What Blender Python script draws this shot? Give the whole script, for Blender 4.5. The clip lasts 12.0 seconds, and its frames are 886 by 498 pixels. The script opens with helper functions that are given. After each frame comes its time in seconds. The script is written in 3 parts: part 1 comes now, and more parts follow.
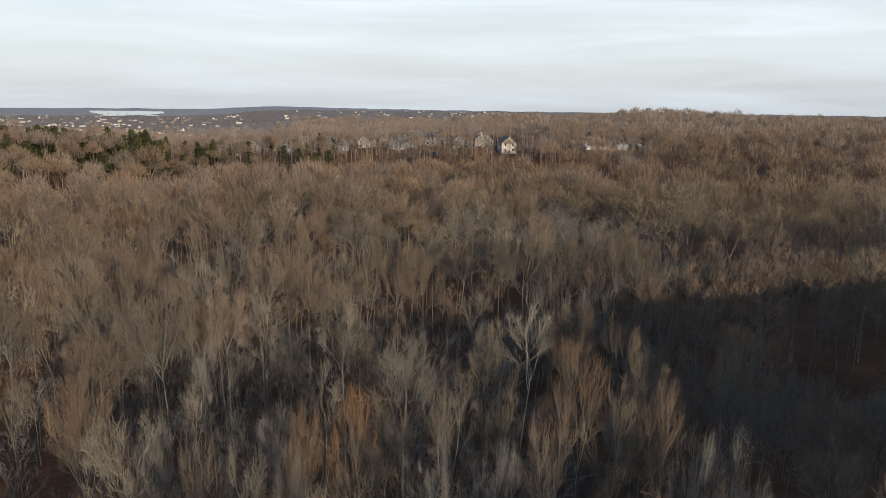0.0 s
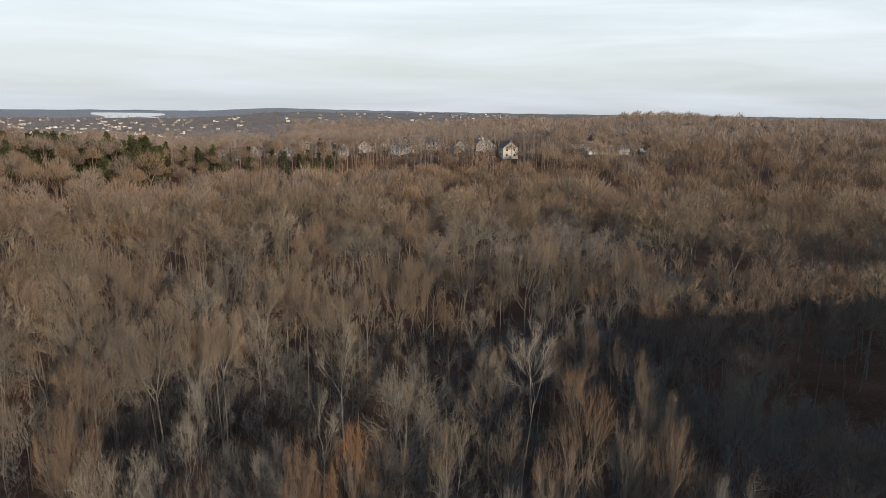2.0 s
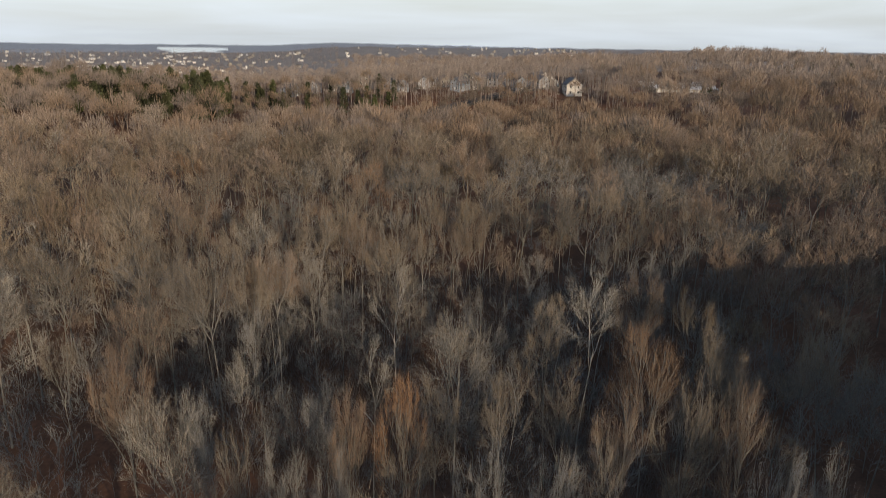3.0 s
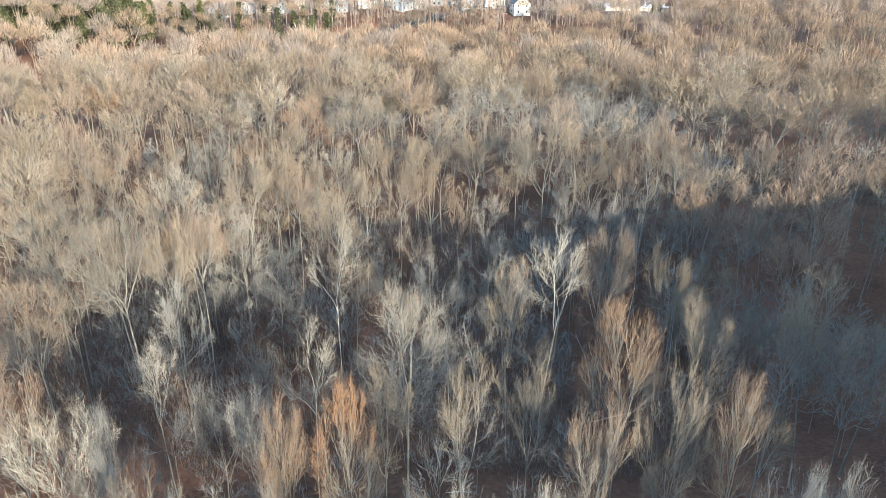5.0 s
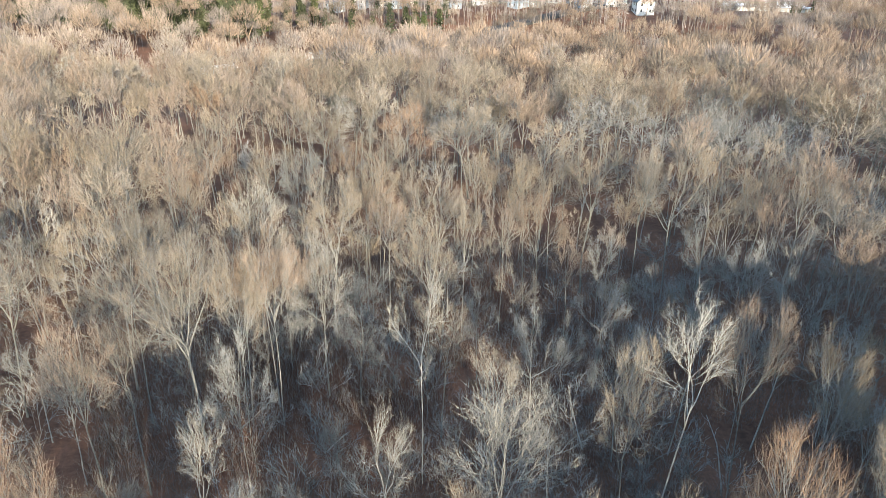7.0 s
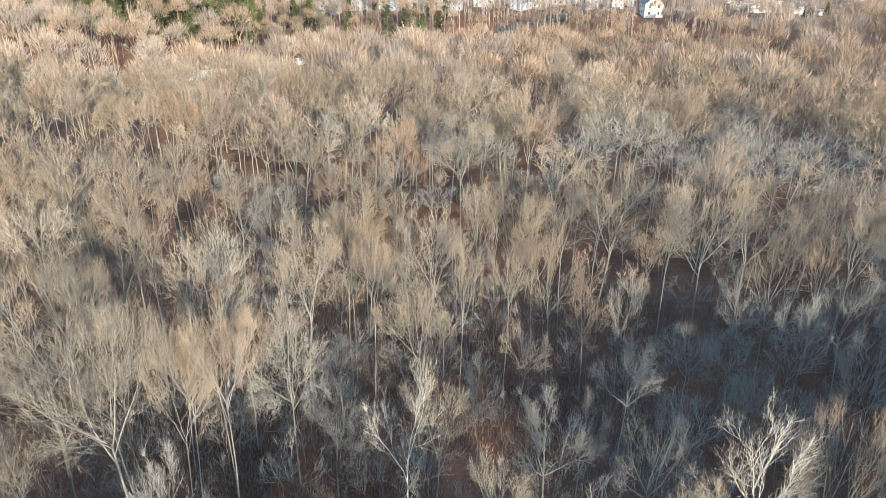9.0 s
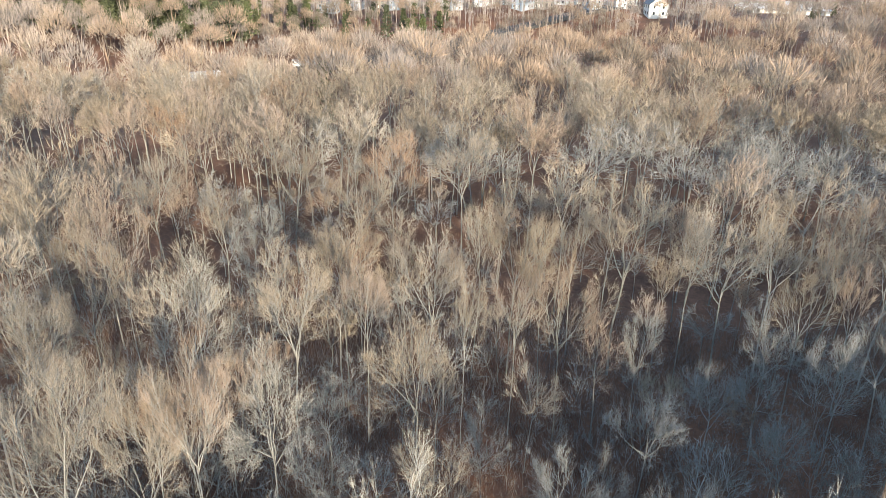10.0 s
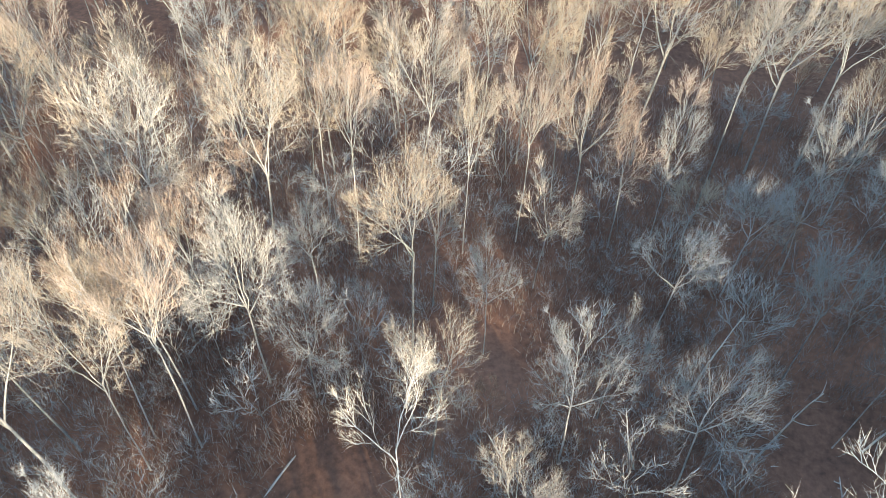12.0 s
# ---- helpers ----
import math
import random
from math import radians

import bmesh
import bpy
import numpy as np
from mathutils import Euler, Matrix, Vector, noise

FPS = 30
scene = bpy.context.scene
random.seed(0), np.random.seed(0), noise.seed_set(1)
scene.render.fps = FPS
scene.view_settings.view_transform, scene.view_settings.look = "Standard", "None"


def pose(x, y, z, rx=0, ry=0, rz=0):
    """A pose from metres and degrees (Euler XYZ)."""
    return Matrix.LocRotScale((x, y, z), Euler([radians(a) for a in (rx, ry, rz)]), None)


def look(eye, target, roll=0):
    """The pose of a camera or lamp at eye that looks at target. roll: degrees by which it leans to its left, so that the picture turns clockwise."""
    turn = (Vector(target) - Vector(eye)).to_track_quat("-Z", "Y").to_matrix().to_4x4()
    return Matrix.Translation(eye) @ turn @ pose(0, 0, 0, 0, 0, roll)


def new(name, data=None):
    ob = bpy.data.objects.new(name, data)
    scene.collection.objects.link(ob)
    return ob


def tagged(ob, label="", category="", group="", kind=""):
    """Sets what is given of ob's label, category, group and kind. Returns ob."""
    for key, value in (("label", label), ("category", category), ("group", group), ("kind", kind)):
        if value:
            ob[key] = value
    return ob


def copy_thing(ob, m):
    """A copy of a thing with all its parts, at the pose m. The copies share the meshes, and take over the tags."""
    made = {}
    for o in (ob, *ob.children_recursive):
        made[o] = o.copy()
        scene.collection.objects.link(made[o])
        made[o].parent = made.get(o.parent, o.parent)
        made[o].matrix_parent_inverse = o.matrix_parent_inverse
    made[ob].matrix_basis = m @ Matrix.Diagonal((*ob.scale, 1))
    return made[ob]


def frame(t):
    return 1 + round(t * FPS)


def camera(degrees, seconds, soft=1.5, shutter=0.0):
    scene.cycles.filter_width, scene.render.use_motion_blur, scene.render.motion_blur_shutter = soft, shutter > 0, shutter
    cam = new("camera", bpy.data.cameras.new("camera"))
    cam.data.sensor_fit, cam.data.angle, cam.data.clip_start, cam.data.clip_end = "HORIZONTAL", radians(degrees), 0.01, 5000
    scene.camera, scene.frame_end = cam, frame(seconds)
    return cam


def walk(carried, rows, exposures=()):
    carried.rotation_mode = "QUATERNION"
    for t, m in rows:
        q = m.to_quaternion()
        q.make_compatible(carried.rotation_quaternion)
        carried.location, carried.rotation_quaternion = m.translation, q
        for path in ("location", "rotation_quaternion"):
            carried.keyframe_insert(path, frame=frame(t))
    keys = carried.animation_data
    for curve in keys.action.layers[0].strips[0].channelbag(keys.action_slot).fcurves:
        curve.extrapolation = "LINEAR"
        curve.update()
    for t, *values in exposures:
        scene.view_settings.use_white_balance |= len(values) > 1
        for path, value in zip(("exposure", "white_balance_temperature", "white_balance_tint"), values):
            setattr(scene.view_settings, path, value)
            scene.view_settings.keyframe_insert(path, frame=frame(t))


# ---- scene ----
cam = camera(64.0, 12.0, soft=0.65, shutter=0.2)
PATH = [  # seconds, eye, heading to the left, pitch, roll
    (0, -0.914, 0.954, 50.602, -0.67, -11.71, 0.48),
    (0.5, -0.932, 1.175, 51.319, -0.68, -11.62, 0.41),
    (1, -0.933, 1.498, 52.075, -0.66, -11.55, 0.36),
    (1.5, -0.939, 2.266, 52.518, -0.64, -11.56, 0.47),
    (2, -0.942, 3.572, 52.64, -0.59, -11.6, 0.50),
    (2.5, -0.883, 5.316, 52.594, 4.23, -11.58, 0.51),
    (3, -0.862, 7.285, 52.439, 4.2, -16.61, 0.50),
    (3.2, -0.864, 8.245, 52.447, 4.24, -20.52, 0.47),
    (3.5, -0.9, 9.8, 52.47, 4.25, -22.3, 0.45),
    (4.0, -1.0, 12.45, 52.54, 4.2, -22.65, 0.50),
    (4.4, -1.12, 14.7, 52.61, 3.1, -22.68, 0.55),
    (4.8, -1.286, 17.019, 52.668, 0.76, -22.69, 0.54),
    (5, -1.461, 18.239, 52.668, -0.29, -22.71, 0.52),
    (5.5, -1.803, 21.574, 52.662, -0.41, -22.78, 0.65),
    (6, -2.352, 25.038, 52.695, 1.77, -22.94, 0.57),
    (6.5, -2.288, 28.765, 52.749, 8.41, -23.13, 0.63),
    (7, -2.523, 32.451, 52.837, 8.44, -23.18, 0.66),
    (7.2, -2.694, 33.937, 52.846, 8.41, -23.17, 0.73),
    (8.8, -4.026, 46.469, 52.76, 8.48, -23.23, 0.78),
    (9, -4.243, 48.03, 52.773, 8.51, -23.22, 0.75),
    (9.5, -4.89, 52.007, 52.907, 8.48, -23.32, 0.89),
    (10, -5.496, 55.927, 53.019, 8.47, -23.36, 0.91),
    (10.5, -6.044, 59.617, 52.964, 8.37, -30.53, 0.91),
    (11, -6.736, 63.454, 52.998, 7.92, -44.47, 1.01),
    (11.5, -7.481, 67.528, 53.097, 7.72, -46.75, 1.26),
    (12, -8.179, 71.51, 53.201, 7.67, -46.59, 1.37),
]
EXPOSURES = [(0.0, -0.42, 6770, 13), (3.2, -0.40, 6770, 13), (4.4, 1.58, 5900, 4), (9.6, 1.50, 5970, 5),
             (10.5, 1.55, 6050, 6), (11.0, 1.75, 6050, 6), (11.6, 2.26, 6120, 6), (12.0, 2.26, 6120, 6)]
walk(cam, [(t, pose(x, y, z, 90 + pitch, 0, yaw) @ pose(0, 0, 0, 0, 0, roll)) for t, x, y, z, yaw, pitch, roll in PATH], EXPOSURES)

# ---- daylight: a low winter sun from behind, thin high cloud ----
SUN_ELEVATION, SUN_BEARING = 14.0, 150.0
world = bpy.data.worlds.new("winter_sky")
scene.world = world
world.use_nodes = True
wn, wl = world.node_tree.nodes, world.node_tree.links
wn.clear()
sky = wn.new("ShaderNodeTexSky")
sky.sky_type, sky.sun_disc = "NISHITA", False
sky.sun_elevation, sky.sun_rotation = radians(SUN_ELEVATION), radians(SUN_BEARING)
sky.air_density, sky.dust_density, sky.ozone_density = 1.0, 1.0, 1.0
way = wn.new("ShaderNodeTexCoord")
stretch = wn.new("ShaderNodeMapping")
stretch.inputs["Scale"].default_value = (1.3, 2.0, 17.0)
stretch.inputs["Rotation"].default_value = (0.04, 0.03, 0.5)
streak = wn.new("ShaderNodeTexNoise")
streak.inputs["Scale"].default_value, streak.inputs["Detail"].default_value = 1.7, 7.0
streak.inputs["Roughness"].default_value, streak.inputs["Distortion"].default_value = 0.55, 0.4
veil = wn.new("ShaderNodeValToRGB")
veil.color_ramp.elements[0].position, veil.color_ramp.elements[0].color = 0.30, (0.66, 0.66, 0.66, 1)
veil.color_ramp.elements[1].position, veil.color_ramp.elements[1].color = 0.70, (1.0, 1.0, 1.0, 1)
rise = wn.new("ShaderNodeSeparateXYZ")
cloud = wn.new("ShaderNodeValToRGB")
cloud.color_ramp.elements[0].position, cloud.color_ramp.elements[0].color = 0.0, (8.8, 10.1, 11.2, 1)
cloud.color_ramp.elements[1].position, cloud.color_ramp.elements[1].color = 0.22, (11.4, 13.6, 15.0, 1)
mid = cloud.color_ramp.elements.new(0.07)
mid.color = (10.4, 11.9, 12.8, 1)
for height, shade in ((0.5, (2.1, 3.3, 5.0, 1)), (1.0, (1.3, 2.2, 3.8, 1))):
    cloud.color_ramp.elements.new(height).color = shade
blend = wn.new("ShaderNodeMix")
blend.data_type = "RGBA"
back = wn.new("ShaderNodeBackground")
back.inputs["Strength"].default_value = 0.105
out = wn.new("ShaderNodeOutputWorld")
wl.new(way.outputs["Generated"], stretch.inputs["Vector"])
wl.new(stretch.outputs["Vector"], streak.inputs["Vector"])
wl.new(streak.outputs["Fac"], veil.inputs["Fac"])
wl.new(way.outputs["Generated"], rise.inputs["Vector"])
wl.new(rise.outputs["Z"], cloud.inputs["Fac"])
wl.new(veil.outputs["Color"], blend.inputs["Factor"])
wl.new(sky.outputs["Color"], blend.inputs["A"])
wl.new(cloud.outputs["Color"], blend.inputs["B"])
wl.new(blend.outputs["Result"], back.inputs["Color"])
wl.new(back.outputs["Background"], out.inputs["Surface"])

sun = new("sun", bpy.data.lights.new("sun", "SUN"))
sun.data.energy, sun.data.angle, sun.data.color = 5.0, radians(0.6), (1.0, 0.80, 0.565)
b, e = radians(SUN_BEARING), radians(SUN_ELEVATION)
sun.matrix_world = look((0, 0, 300), (-math.sin(b) * math.cos(e), -math.cos(b) * math.cos(e), 300 - math.sin(e)))


# ---- materials ----
def material(name, low, high, scale=3.0, rough=0.9, bump=0.0, by_object=0.0, by_island=0.0, broad=0.0, metal=0.0, coat=None):
    """A noisy two-scale surface between two colours. by_object, by_island, broad: how much its value varies from thing to
    thing, from piece to piece and over tens of metres."""
    m = bpy.data.materials.new(name)
    m.use_nodes = True
    n, l = m.node_tree.nodes, m.node_tree.links
    bs = n["Principled BSDF"]
    bs.inputs["Roughness"].default_value, bs.inputs["Metallic"].default_value = rough, metal
    bs.inputs["Specular IOR Level"].default_value = 0.25
    geo = n.new("ShaderNodeNewGeometry")
    fine = n.new("ShaderNodeTexNoise")
    fine.inputs["Scale"].default_value, fine.inputs["Detail"].default_value = scale, 6.0
    fine.inputs["Roughness"].default_value = 0.65
    l.new(geo.outputs["Position"], fine.inputs["Vector"])
    coarse = n.new("ShaderNodeTexNoise")
    coarse.inputs["Scale"].default_value, coarse.inputs["Detail"].default_value = scale * 0.11, 3.0
    l.new(geo.outputs["Position"], coarse.inputs["Vector"])
    both = n.new("ShaderNodeMath")
    both.operation = "MULTIPLY_ADD"
    both.inputs[1].default_value = 0.6
    l.new(fine.outputs["Fac"], both.inputs[0])
    half = n.new("ShaderNodeMath")
    half.operation = "MULTIPLY"
    half.inputs[1].default_value = 0.4
    l.new(coarse.outputs["Fac"], half.inputs[0])
    l.new(half.outputs[0], both.inputs[2])
    ramp = n.new("ShaderNodeValToRGB")
    ramp.color_ramp.elements[0].position, ramp.color_ramp.elements[0].color = 0.33, (*low, 1)
    ramp.color_ramp.elements[1].position, ramp.color_ramp.elements[1].color = 0.67, (*high, 1)
    l.new(both.outputs[0], ramp.inputs["Fac"])
    colour = ramp.outputs["Color"]

    def vary(colour, source, amount, tone=0.0):
        """Varies the value, and by another draw the saturation."""
        span = n.new("ShaderNodeMapRange")
        span.inputs["To Min"].default_value, span.inputs["To Max"].default_value = 1 - amount, 1 + amount
        l.new(source, span.inputs["Value"])
        hsv = n.new("ShaderNodeHueSaturation")
        l.new(colour, hsv.inputs["Color"])
        l.new(span.outputs["Result"], hsv.inputs["Value"])
        if tone:
            draw = n.new("ShaderNodeMath")
            draw.operation = "MULTIPLY"
            draw.inputs[1].default_value = 37.7
            l.new(source, draw.inputs[0])
            rest = n.new("ShaderNodeMath")
            rest.operation = "FRACT"
            l.new(draw.outputs[0], rest.inputs[0])
            rich = n.new("ShaderNodeMapRange")
            rich.inputs["To Min"].default_value, rich.inputs["To Max"].default_value = 1 - tone, 1 + tone
            l.new(rest.outputs[0], rich.inputs["Value"])
            l.new(rich.outputs["Result"], hsv.inputs["Saturation"])
        return hsv.outputs["Color"]

    if by_object:
        info = n.new("ShaderNodeObjectInfo")
        colour = vary(colour, info.outputs["Random"], by_object, 0.18)
    if by_island:
        colour = vary(colour, geo.outputs["Random Per Island"], by_island)
    if broad:
        wide = n.new("ShaderNodeTexNoise")
        wide.inputs["Scale"].default_value, wide.inputs["Detail"].default_value = 0.045, 3.0
        l.new(geo.outputs["Position"], wide.inputs["Vector"])
        tight = n.new("ShaderNodeMapRange")
        tight.inputs["From Min"].default_value, tight.inputs["From Max"].default_value = 0.3, 0.7
        l.new(wide.outputs["Fac"], tight.inputs["Value"])
        colour = vary(colour, tight.outputs["Result"], broad)
    l.new(colour, bs.inputs["Base Color"])
    if bump:
        bp = n.new("ShaderNodeBump")
        bp.inputs["Strength"].default_value, bp.inputs["Distance"].default_value = bump, 0.05
        l.new(fine.outputs["Fac"], bp.inputs["Height"])
        l.new(bp.outputs["Normal"], bs.inputs["Normal"])
    return m


BARK_GREY = material("grey_bark", (0.115, 0.112, 0.102), (0.26, 0.25, 0.228), 4.0, by_object=0.3, bump=0.4)
BARK_DARK = material("dark_bark", (0.10, 0.095, 0.088), (0.25, 0.24, 0.222), 4.0, by_object=0.3, bump=0.5)
BARK_PALE = material("pale_bark", (0.20, 0.19, 0.168), (0.42, 0.40, 0.36), 2.2, by_object=0.1, bump=0.2)
TWIG_TAN = material("tan_twigs", (0.165, 0.135, 0.102), (0.290, 0.242, 0.187), 1.2, by_object=0.26, by_island=0.3)
TWIG_BROWN = material("brown_twigs", (0.162, 0.124, 0.096), (0.275, 0.214, 0.168), 1.2, by_object=0.2, by_island=0.3)
TWIG_RED = material("russet_twigs", (0.168, 0.122, 0.091), (0.28, 0.207, 0.157), 1.2, by_object=0.15, by_island=0.3)
TWIG_GREY = material("grey_twigs", (0.135, 0.131, 0.123), (0.255, 0.248, 0.235), 1.2, by_object=0.28, by_island=0.3)
TWIG_PALE = material("pale_twigs", (0.22, 0.20, 0.17), (0.37, 0.345, 0.30), 1.2, by_object=0.12, by_island=0.25)
BRUSH = material("brown_brush", (0.10, 0.086, 0.077), (0.21, 0.182, 0.163), 1.2, by_island=0.35)
LEAF_RUSSET = material("russet_leaves", (0.165, 0.100, 0.062), (0.265, 0.168, 0.105), 1.5, by_object=0.15, by_island=0.35)
NEEDLES = material("pine_needles", (0.036, 0.044, 0.022), (0.085, 0.094, 0.045), 1.2, by_object=0.25, by_island=0.35)
LITTER = material("leaf_litter", (0.062, 0.032, 0.020), (0.185, 0.092, 0.056), 1.6, bump=0.8, broad=0.25)
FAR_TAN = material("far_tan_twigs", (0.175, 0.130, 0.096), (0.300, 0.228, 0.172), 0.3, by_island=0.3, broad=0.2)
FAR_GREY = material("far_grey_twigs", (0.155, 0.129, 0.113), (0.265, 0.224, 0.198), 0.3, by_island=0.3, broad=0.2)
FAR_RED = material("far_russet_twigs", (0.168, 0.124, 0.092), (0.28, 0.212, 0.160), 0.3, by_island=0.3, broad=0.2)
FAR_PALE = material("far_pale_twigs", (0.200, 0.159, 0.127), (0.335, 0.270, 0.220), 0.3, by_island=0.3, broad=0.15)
# paler and greyer twigs: aerial haze is put into this colour
FAR_HAZED = material("far_hazed_twigs", (0.205, 0.172, 0.152), (0.33, 0.284, 0.256), 0.3, by_island=0.3, broad=0.15)
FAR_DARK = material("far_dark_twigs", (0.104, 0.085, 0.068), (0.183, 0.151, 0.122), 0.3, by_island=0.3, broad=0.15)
# distance haze is painted in: hills greyed, the farthest ridge lightened and blued
HILL = material("hazed_hill_woods", (0.190, 0.168, 0.158), (0.275, 0.245, 0.230), 0.05, broad=0.15)
RIDGE = material("hazed_ridge_woods", (0.27, 0.295, 0.335), (0.33, 0.355, 0.395), 0.01, broad=0.1)
SIDING = material("pale_siding", (0.34, 0.335, 0.32), (0.45, 0.44, 0.42), 0.8, rough=0.7, by_object=0.2)
SHINGLE = material("grey_shingles", (0.09, 0.09, 0.10), (0.17, 0.17, 0.18), 2.0, by_object=0.35)
TRIM = material("white_trim", (0.74, 0.74, 0.72), (0.82, 0.82, 0.80), 1.0, rough=0.6)
GLASS = material("dark_window_glass", (0.03, 0.035, 0.04), (0.06, 0.065, 0.07), 1.0, rough=0.08)
ASPHALT = material("asphalt", (0.04, 0.04, 0.042), (0.075, 0.075, 0.075), 0.8, bump=0.3)
ROOF_WHITE = material("white_metal_roof", (0.42, 0.43, 0.44), (0.60, 0.60, 0.60), 0.5, rough=0.45)
RUBBER = material("black_rubber", (0.02, 0.02, 0.02), (0.035, 0.035, 0.035), 4.0)
STEEL = material("grey_steel", (0.28, 0.29, 0.30), (0.40, 0.41, 0.42), 2.0, rough=0.5, metal=0.6)


# ---- the lie of the land ----
def smooth(a, b, v):
    k = np.clip((v - a) / (b - a), 0, 1)
    return k * k * (3 - 2 * k)


def bump_at(x, y, cx, cy, sx, sy):
    return np.exp(-((x - cx) / sx) ** 2 - ((y - cy) / sy) ** 2)


def land(x, y):
    """The ground's height. A shallow valley crosses the wood; the land climbs to the houses and to the wooded hills.
    Behind the flight an unseen ridge is added to shade the wood.
    """
    x, y = np.asarray(x, float), np.asarray(y, float)
    d = np.hypot(x, y)
    z = 0.9 * np.sin(x * 0.045 + 1.3) * np.cos(y * 0.038 - 0.4) + 0.5 * np.sin(x * 0.11 - y * 0.07)
    z = z + 2.4 * smooth(330, 240, d)
    z = z - 5.0 * np.exp(-((y - 106 + 0.12 * x) / 20) ** 2) * smooth(-8, 22, x)
    q = x / np.maximum(y, 1)
    west, east = smooth(-0.20, -0.34, q) * smooth(50, 200, y), smooth(-0.30, 0.25, q)
    z = z + 13 * smooth(320, 450, d) * smooth(-50, 60, y) + (9 * smooth(850, 1900, d) - 6 * smooth(3300, 4700, d)) * (1 - west)
    z = z + west * (-12 * smooth(3300, 4700, d) - 9 * smooth(600, 1050, d)) - 42 * east * smooth(2000, 4700, d)
    z = z - 9 * bump_at(x, y, -130, 700, 150, 170)
    # unseen ridge behind to the right, its height set by the shade it casts
    z = z + (26.0 + 16.0 * smooth(45, 72, 0.866 * x + 0.5 * y)) * smooth(-15, 30, 0.5 * x - 0.866 * y) * smooth(250, 140, y)
    z = z + 10 * bump_at(x, y, 60, 660, 60, 110) + 12 * bump_at(x, y, 235, 720, 90, 150) + 4 * bump_at(x, y, 480, 760, 220, 200)
    # the last bump heightens the unseen ridge, to shade more of the valley
    z = z + 10 * bump_at(x, y, -15, 475, 150, 55) + 2 * bump_at(x, y, 88, 8, 30, 40)
    far = smooth(900, 1300, d)
    z = z + far * (2.2 * np.sin(x * 0.031 + y * 0.021) * np.sin(y * 0.027 - x * 0.013) + 5 * smooth(2300, 3200, d)
                   * np.sin(x * 0.0023 + 1.1) * np.sin(y * 0.0031 + x * 0.0011))
    lake = smooth(0.375, 0.390, -q) * smooth(0.475, 0.460, -q) * smooth(2100, 2200, y) * smooth(3250, 3100, y)
    return z * (1 - lake) - 3.0 * lake


def from_arrays(name, verts, faces, mat):
    """A mesh of triangles from numpy arrays."""
    me = bpy.data.meshes.new(name)
    n = len(faces)
    me.vertices.add(len(verts))
    me.vertices.foreach_set("co", np.asarray(verts, np.float32).ravel())
    me.loops.add(3 * n)
    me.loops.foreach_set("vertex_index", np.asarray(faces, np.int32).ravel())
    me.polygons.add(n)
    me.polygons.foreach_set("loop_start", np.arange(0, 3 * n, 3, dtype=np.int32))
    me.update(calc_edges=True)
    me.materials.append(mat)
    return me


def grid_steps(reach, first, growth):
    s, step = [0.0], first
    while s[-1] < reach:
        s.append(s[-1] + step)
        step *= growth
    return np.array(s)


side = grid_steps(4900, 4.0, 1.045)
xs = np.concatenate([-side[:0:-1], side])
ys = np.concatenate([90 - grid_steps(1500, 4.0, 1.09)[:0:-1], 90 + grid_steps(4700, 4.0, 1.03)])
gx, gy = np.meshgrid(xs, ys)
gz = land(gx, gy)
nx, ny = len(xs), len(ys)
idx = np.arange(nx * ny).reshape(ny, nx)
a0, a1, a2, a3 = idx[:-1, :-1].ravel(), idx[:-1, 1:].ravel(), idx[1:, 1:].ravel(), idx[1:, :-1].ravel()
ground = new("ground", from_arrays("ground", np.stack([gx.ravel(), gy.ravel(), gz.ravel()], 1),
                                   np.concatenate([np.stack([a0, a1, a2], 1), np.stack([a0, a2, a3], 1)]), LITTER))
# beyond 880 m and 2300 m the ground takes the haze-tinted colours
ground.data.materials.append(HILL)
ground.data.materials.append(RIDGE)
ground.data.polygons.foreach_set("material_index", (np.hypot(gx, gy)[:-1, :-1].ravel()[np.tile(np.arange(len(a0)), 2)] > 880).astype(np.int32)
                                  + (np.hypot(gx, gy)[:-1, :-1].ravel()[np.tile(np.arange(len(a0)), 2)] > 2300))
ground.data.polygons.foreach_set("use_smooth", np.ones(len(ground.data.polygons), bool))
tagged(ground, "gently rolling woodland floor covered in red-brown leaf litter", "ground", kind="structure")


# ---- bare trees ----
def unit(v):
    return v / (np.linalg.norm(v) + 1e-9)


def across(v):
    a = np.array((1.0, 0, 0)) if abs(v[0]) < 0.8 else np.array((0, 1.0, 0))
    u = unit(np.cross(v, a))
    return u, np.cross(v, u)


